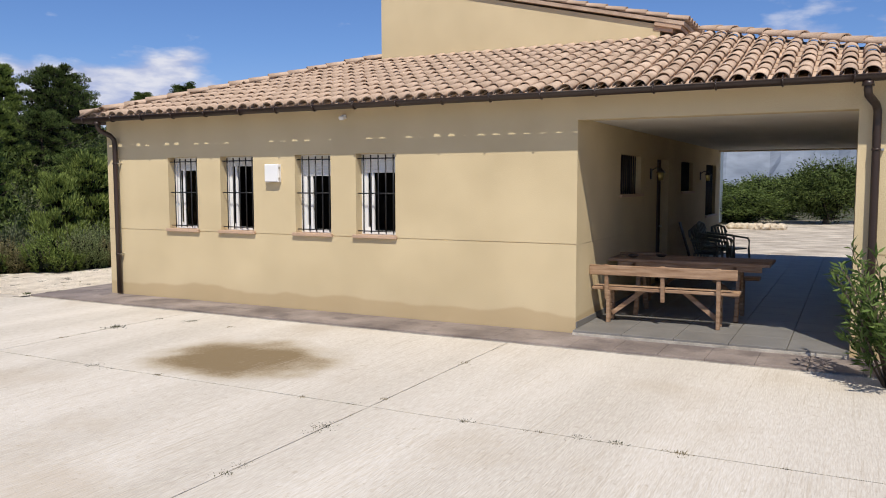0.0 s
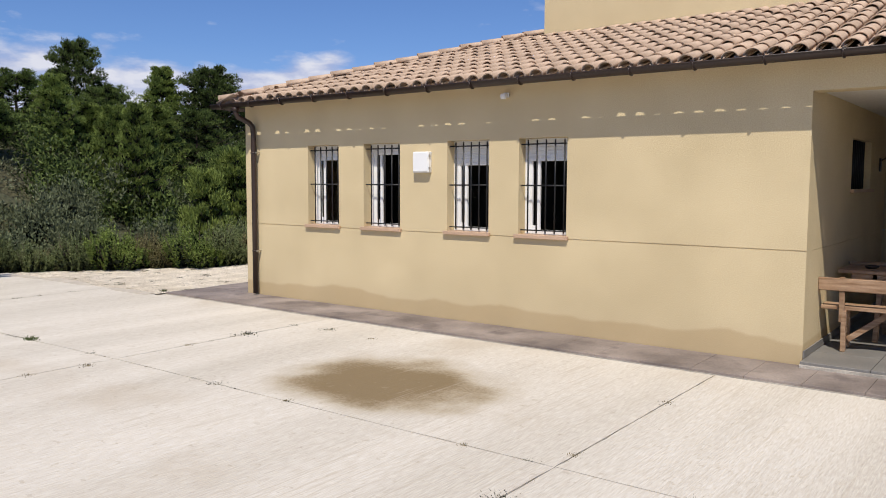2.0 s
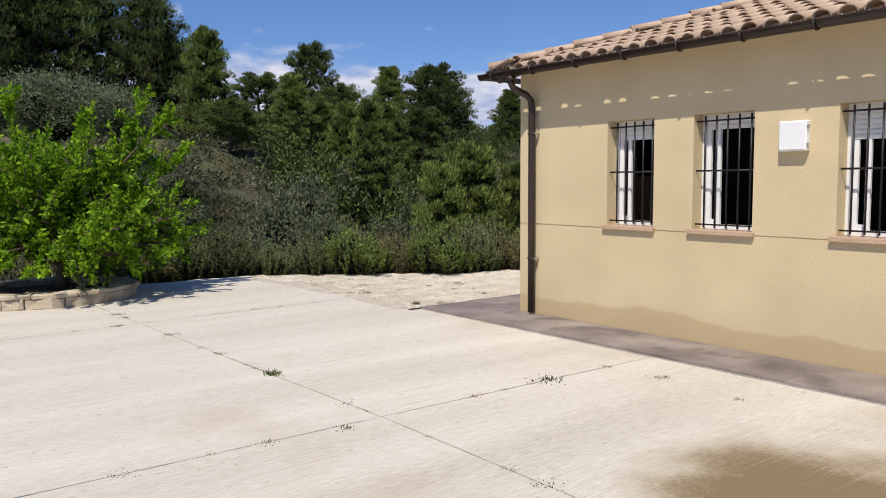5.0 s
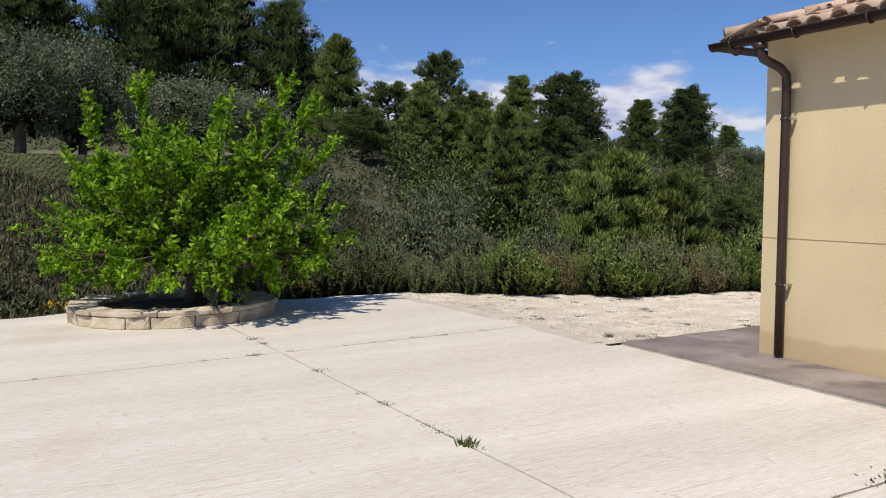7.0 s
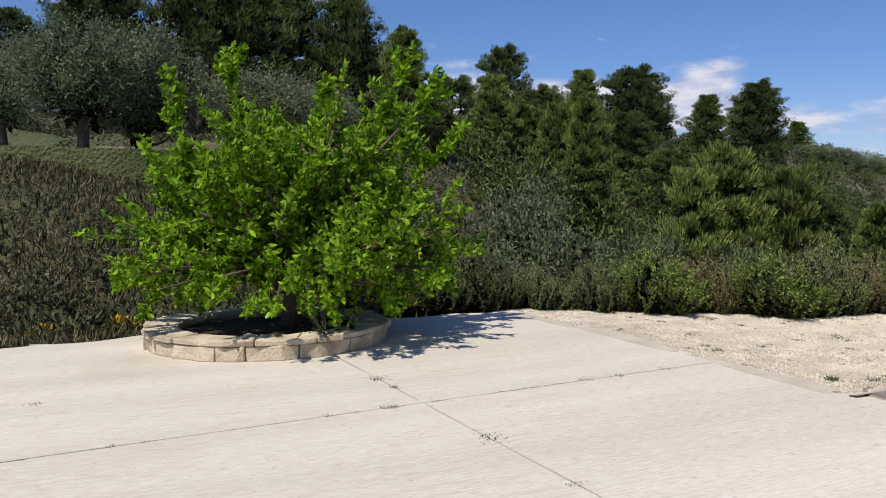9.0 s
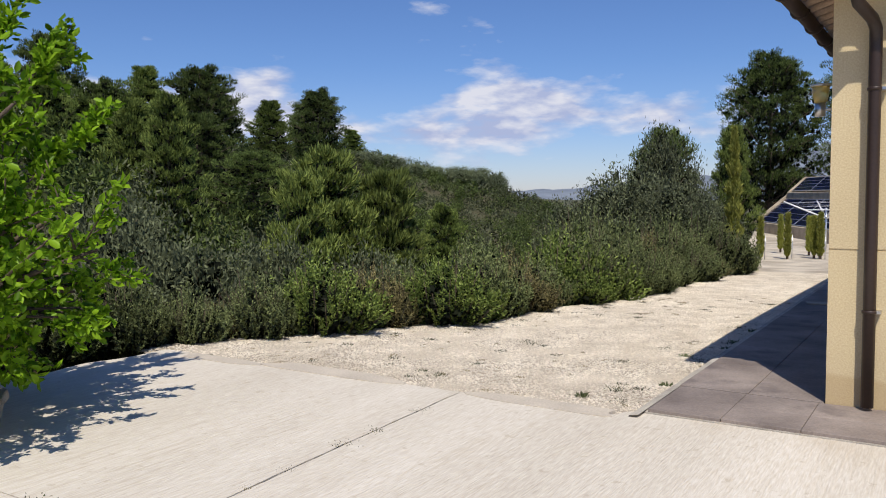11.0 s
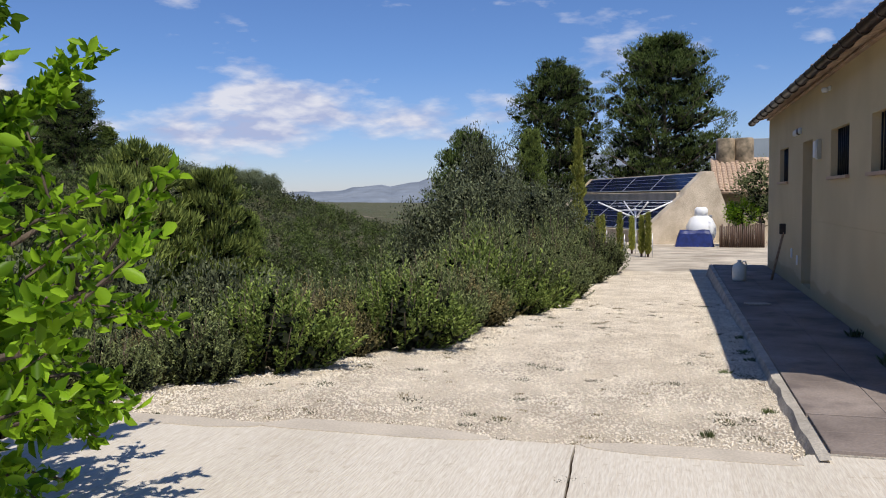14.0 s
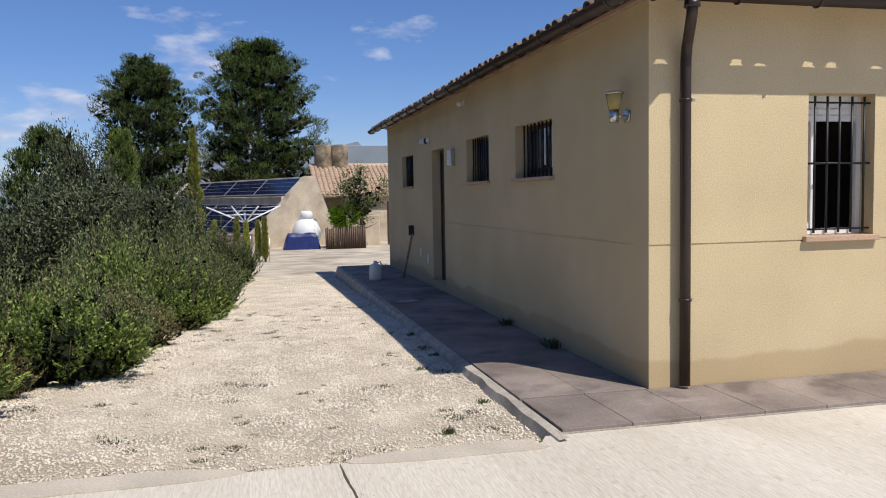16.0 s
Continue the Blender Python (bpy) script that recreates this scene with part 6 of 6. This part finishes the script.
def cypress(x, y, z, top, width, seed, label):
    r = np.random.default_rng(seed)
    c = thing("cypress", label, "tree", (x, y, z), 0, "cypresses")
    h = top - z
    part("trunk", tube([(0, 0, 0), (0, 0, h * 0.9)], [0.035, 0.008], 6), M_BARK, c)
    n = int(5200 * min(1, h / 3))
    f = r.random(n)
    rad = width / 2 * np.minimum(1, (f + 0.03) * 9) * (1 - f ** 2.2) ** 0.7 * (0.75 + 0.25 * np.sin(f * 40 + seed))
    a = r.uniform(0, math.tau, n)
    q = np.sqrt(r.uniform(0.3, 1, n))
    base = np.stack([np.cos(a) * rad * q, np.sin(a) * rad * q, 0.08 + f * (h - 0.15)], 1)
    way = np.stack([np.cos(a) * 0.4, np.sin(a) * 0.4, np.full(n, 1.0)], 1) + r.normal(0, 0.2, (n, 3))
    leaf_object("foliage", leaves(r, base, way, r.uniform(0.08, 0.16, n), 0.035), L_CYP, c)


cypress(-4.33, 16.0, -0.45, 3.3, 0.5, 5, "tall narrow yellow-green cypress")
for i, (x, y, top) in enumerate(((-3.95, 17.6, 0.85), (-3.35, 18.3, 0.95), (-2.75, 19.0, 0.85), (-2.55, 18.8, 0.95), (-3.1, 20.5, 0.8), (-4.1, 21.5, 0.8))):
    cypress(x, y, -0.4, top, 0.13, 20 + i, "thin young cypress in a row")
    gp = thing("plant_guard", "thin wire guard stake beside a young cypress", "stake", (x + 0.12, y, -0.42), 0, "plant guards")
    part("stake", tube([(0, 0, 0), (0.01, 0, 0.75)], 0.012, 6), M_ALU, gp)

# ---- far hills ----
def ridge(name, label, dist, a0, a1, heights, mat, seed):
    """A distant mountain range as a long rough slope."""
    r = np.random.default_rng(seed)
    n = 160
    rows = []
    for k in range(7):
        f = k / 6
        row = []
        for i in range(n + 1):
            a = math.radians(a0 + (a1 - a0) * i / n)
            h = float(np.interp(i / n, np.linspace(0, 1, len(heights)), heights)) * dist * (1 + 0.10 * math.sin(i * 0.9 + seed) + 0.07 * math.sin(i * 2.3))
            d = dist * (1 + 0.25 * f)
            row.append((-math.sin(a) * d, math.cos(a) * d, -25 + (h + 25) * f ** 0.8 * (1 + 0.06 * r.normal() * (1 - f))))
        rows.append(row)
    verts = [p for row in rows for p in row]
    faces = [(k * (n + 1) + i, k * (n + 1) + i + 1, (k + 1) * (n + 1) + i + 1, (k + 1) * (n + 1) + i) for k in range(6) for i in range(n)]
    me = bpy.data.meshes.new(name)
    me.from_pydata(verts, [], faces)
    me.materials.append(mat)
    return tagged(new(name, me), label, "mountain", kind="structure")


# the blue haze of the distant air is painted into the mountain's colour
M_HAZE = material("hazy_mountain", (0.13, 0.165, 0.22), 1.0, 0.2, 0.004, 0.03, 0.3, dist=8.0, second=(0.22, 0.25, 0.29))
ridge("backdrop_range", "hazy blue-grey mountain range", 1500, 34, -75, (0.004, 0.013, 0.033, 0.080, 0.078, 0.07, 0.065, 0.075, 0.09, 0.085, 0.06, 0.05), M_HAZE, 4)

# ---- seen through the passage ----
back_tree = broad_tree("carob_tree", "dark green tree behind the house", 81, 3.6, 2.0, L_PINE, 190, 90, 0.13, 0.14, 0.15, "trees behind the house")
back_tree.matrix_world = pose(9.9, 41.5, -0.8) @ Matrix.Diagonal((1.3, 1.3, 1.12, 1))
for x, y, s in ((7.3, 23.5, 0.8), (5.9, 25.0, 1.0), (8.3, 27.5, 0.85), (13.5, 27, 1.1), (8.2, 33, 0.9), (5.8, 31, 0.9), (17, 30, 1.1), (12, 40, 1.0)):
    s *= 1.4
    copy_thing(back_tree, pose(11.3 + (x - 11.3) * 1.5, -9.5 + (y + 9.5) * 1.5, -0.8, 0, 0, x * 40) @ Matrix.Diagonal((s, s, s * (0.5 if x < 8 else 0.66), 1)))
sp = random.Random(6)
for i in range(16):
    rk = thing("boulder", "pale limestone boulder at the edge of the gravel", "stone", (5.7 + (i % 8) * 0.34 + sp.uniform(-0.1, 0.1), 34.0 + (i // 8) * 0.5, -0.52), sp.uniform(0, 360), "boulders")
    rb = bmesh.new()
    bmesh.ops.create_icosphere(rb, subdivisions=2, radius=0.26)
    for v in rb.verts:
        v.co *= 1 + 0.35 * noise.noise(v.co * 7 + Vector((i, 0, 0)))
        v.co.z = v.co.z * 0.75 + 0.12
    part("stone", rb, M_LIME, rk)


def oleander():
    r = np.random.default_rng(95)
    t = thing("oleander", "leafy oleander bush beside the house wall", "shrub", (11.75, -1.15, -0.05))
    bm = bmesh.new()
    base, way = [], []
    for i in range(46):
        a = r.uniform(0, math.tau)
        foot = np.array([math.cos(a), math.sin(a), 0]) * r.uniform(0, 0.12)
        h = r.uniform(0.45, 1.35)
        tip = foot + np.array([math.cos(a), math.sin(a), 0]) * r.uniform(0.15, 0.62) + np.array([0, 0, h])
        tube([foot, foot * 0.4 + tip * 0.6 + np.array([0, 0, 0.1]), tip], [0.012, 0.008, 0.004], 5, bm)
        f = np.repeat(np.linspace(0.35, 1, 17), 3)[:, None]
        base.append(foot + (tip - foot) * f)
        way.append(unit((tip - foot)[None]) * 0.7 + r.normal(0, 0.6, (51, 3)))
    part("stem", bm, M_BARK, t)
    base, way = np.concatenate(base), np.concatenate(way)
    leaf_object("foliage", leaves(r, base, way, r.uniform(0.09, 0.16, len(base)), 0.026, 0.2), L_OLEA, t)


oleander()

# ---- weeds in the joints and the gravel ----
def weed(seed, mat, label, n=46, h=0.09, w=0.10):
    r = np.random.default_rng(seed)
    t = thing("weed", label, "weed", group="weeds")
    base = np.concatenate([r.normal(0, w * 0.35, (n, 2)), np.zeros((n, 1))], 1)
    way = np.concatenate([base[:, :2] * 6 + r.normal(0, 0.3, (n, 2)), np.ones((n, 1))], 1)
    leaf_object("foliage", leaves(r, base, way, r.uniform(0.5, 1.2, n) * h, 0.014), mat, t)
    return t


weeds = [weed(1, L_WEED, "small green weed growing out of a joint"), weed(2, L_DRY, "flat dry brown weed on the ground", 40, 0.05, 0.14), weed(3, L_SCRUB, "low grey-green weed on the ground", 60, 0.07, 0.2)]
WEEDS_YARD = ((1.0, -3.87, 0), (2.72, -4.2, 1), (2.66, -4.75, 1), (2.66, -3.0, 1), (2.66, -2.2, 2), (7.0, -3.87, 1), (7.68, -3.6, 1), (7.68, -4.5, 2), (7.7, -2.0, 1), (10.3, -3.87, 1), (8.6, -3.87, 1), (-1.5, -3.86, 2), (-2.5, -3.2, 1), (-2.5, -4.6, 1), (-3.3, -3.86, 2), (-3.0, -3.86, 1), (3.2, -1.4, 2), (4.0, -1.5, 1), (-2.5, -6.0, 1), (0.2, -7.5, 1), (-3.7, -6.4, 1), (5.2, -3.86, 1))
WEEDS_GRAVEL = ((-1.46, 1.6, 0), (-3.05, 1.45, 2), (-3.2, 1.55, 2), (-2.9, 1.4, 2), (-3.75, 0.7, 1), (-1.7, -0.4, 0), (-2.2, -0.6, 1), (-2.4, -0.85, 2), (-2.0, -0.88, 1), (-3.3, -0.5, 2), (-3.1, -0.3, 1), (-2.8, 0.2, 1), (-4.0, 0.2, 1), (-2.2, 3.2, 1), (-1.25, 0.3, 0), (-1.2, 2.2, 0), (-1.22, 2.6, 0), (-1.2, 3.4, 0), (-1.2, 1.2, 1), (-1.1, -0.75, 0), (-4.6, -0.4, 1), (-2.6, 5.5, 1))
wr = random.Random(12)
done = set()
for spot, z in ((WEEDS_YARD, -0.05), (WEEDS_GRAVEL, -0.105)):
    for x, y, k in spot:
        x, y = askew(x, y) if spot is WEEDS_YARD and x < 2 else (x, y)
        m = pose(x, y, z, 0, 0, wr.uniform(0, 360)) @ Matrix.Diagonal((*[wr.uniform(0.55, 1.05)] * 2, wr.uniform(0.5, 0.9), 1))
        if k in done:
            copy_thing(weeds[k], m)
        else:
            done.add(k)
            weeds[k].matrix_world = m
for x, y in ((-0.12, 1.7), (-0.10, 1.85), (-0.1, 3.2)):
    copy_thing(weeds[0], pose(x, y, -0.01, 0, 0, x * 900) @ Matrix.Diagonal((1.1, 1.1, 1.5, 1)))

# crumbs of weed along the joints and over the gravel
for i in range(190):
    if i < 70:
        x, y = askew(*((wr.choice((-2.5, -2.5, 2.65, 7.7)), wr.uniform(-8.5, -1.1)) if i % 2 else (wr.uniform(-5, 12), -3.86)))
        z = -0.05
    else:
        y = -0.8 + 7.8 * wr.random() ** 1.6
        x = wr.uniform(float(yard_edge(y)) + 0.3, -1.25)
        z = -0.10
    copy_thing(weeds[wr.choice((1, 1, 2))], pose(x, y, z, 0, 0, wr.uniform(0, 360)) @ Matrix.Diagonal((wr.uniform(0.4, 0.9), wr.uniform(0.4, 0.9), wr.uniform(0.35, 0.6), 1)))
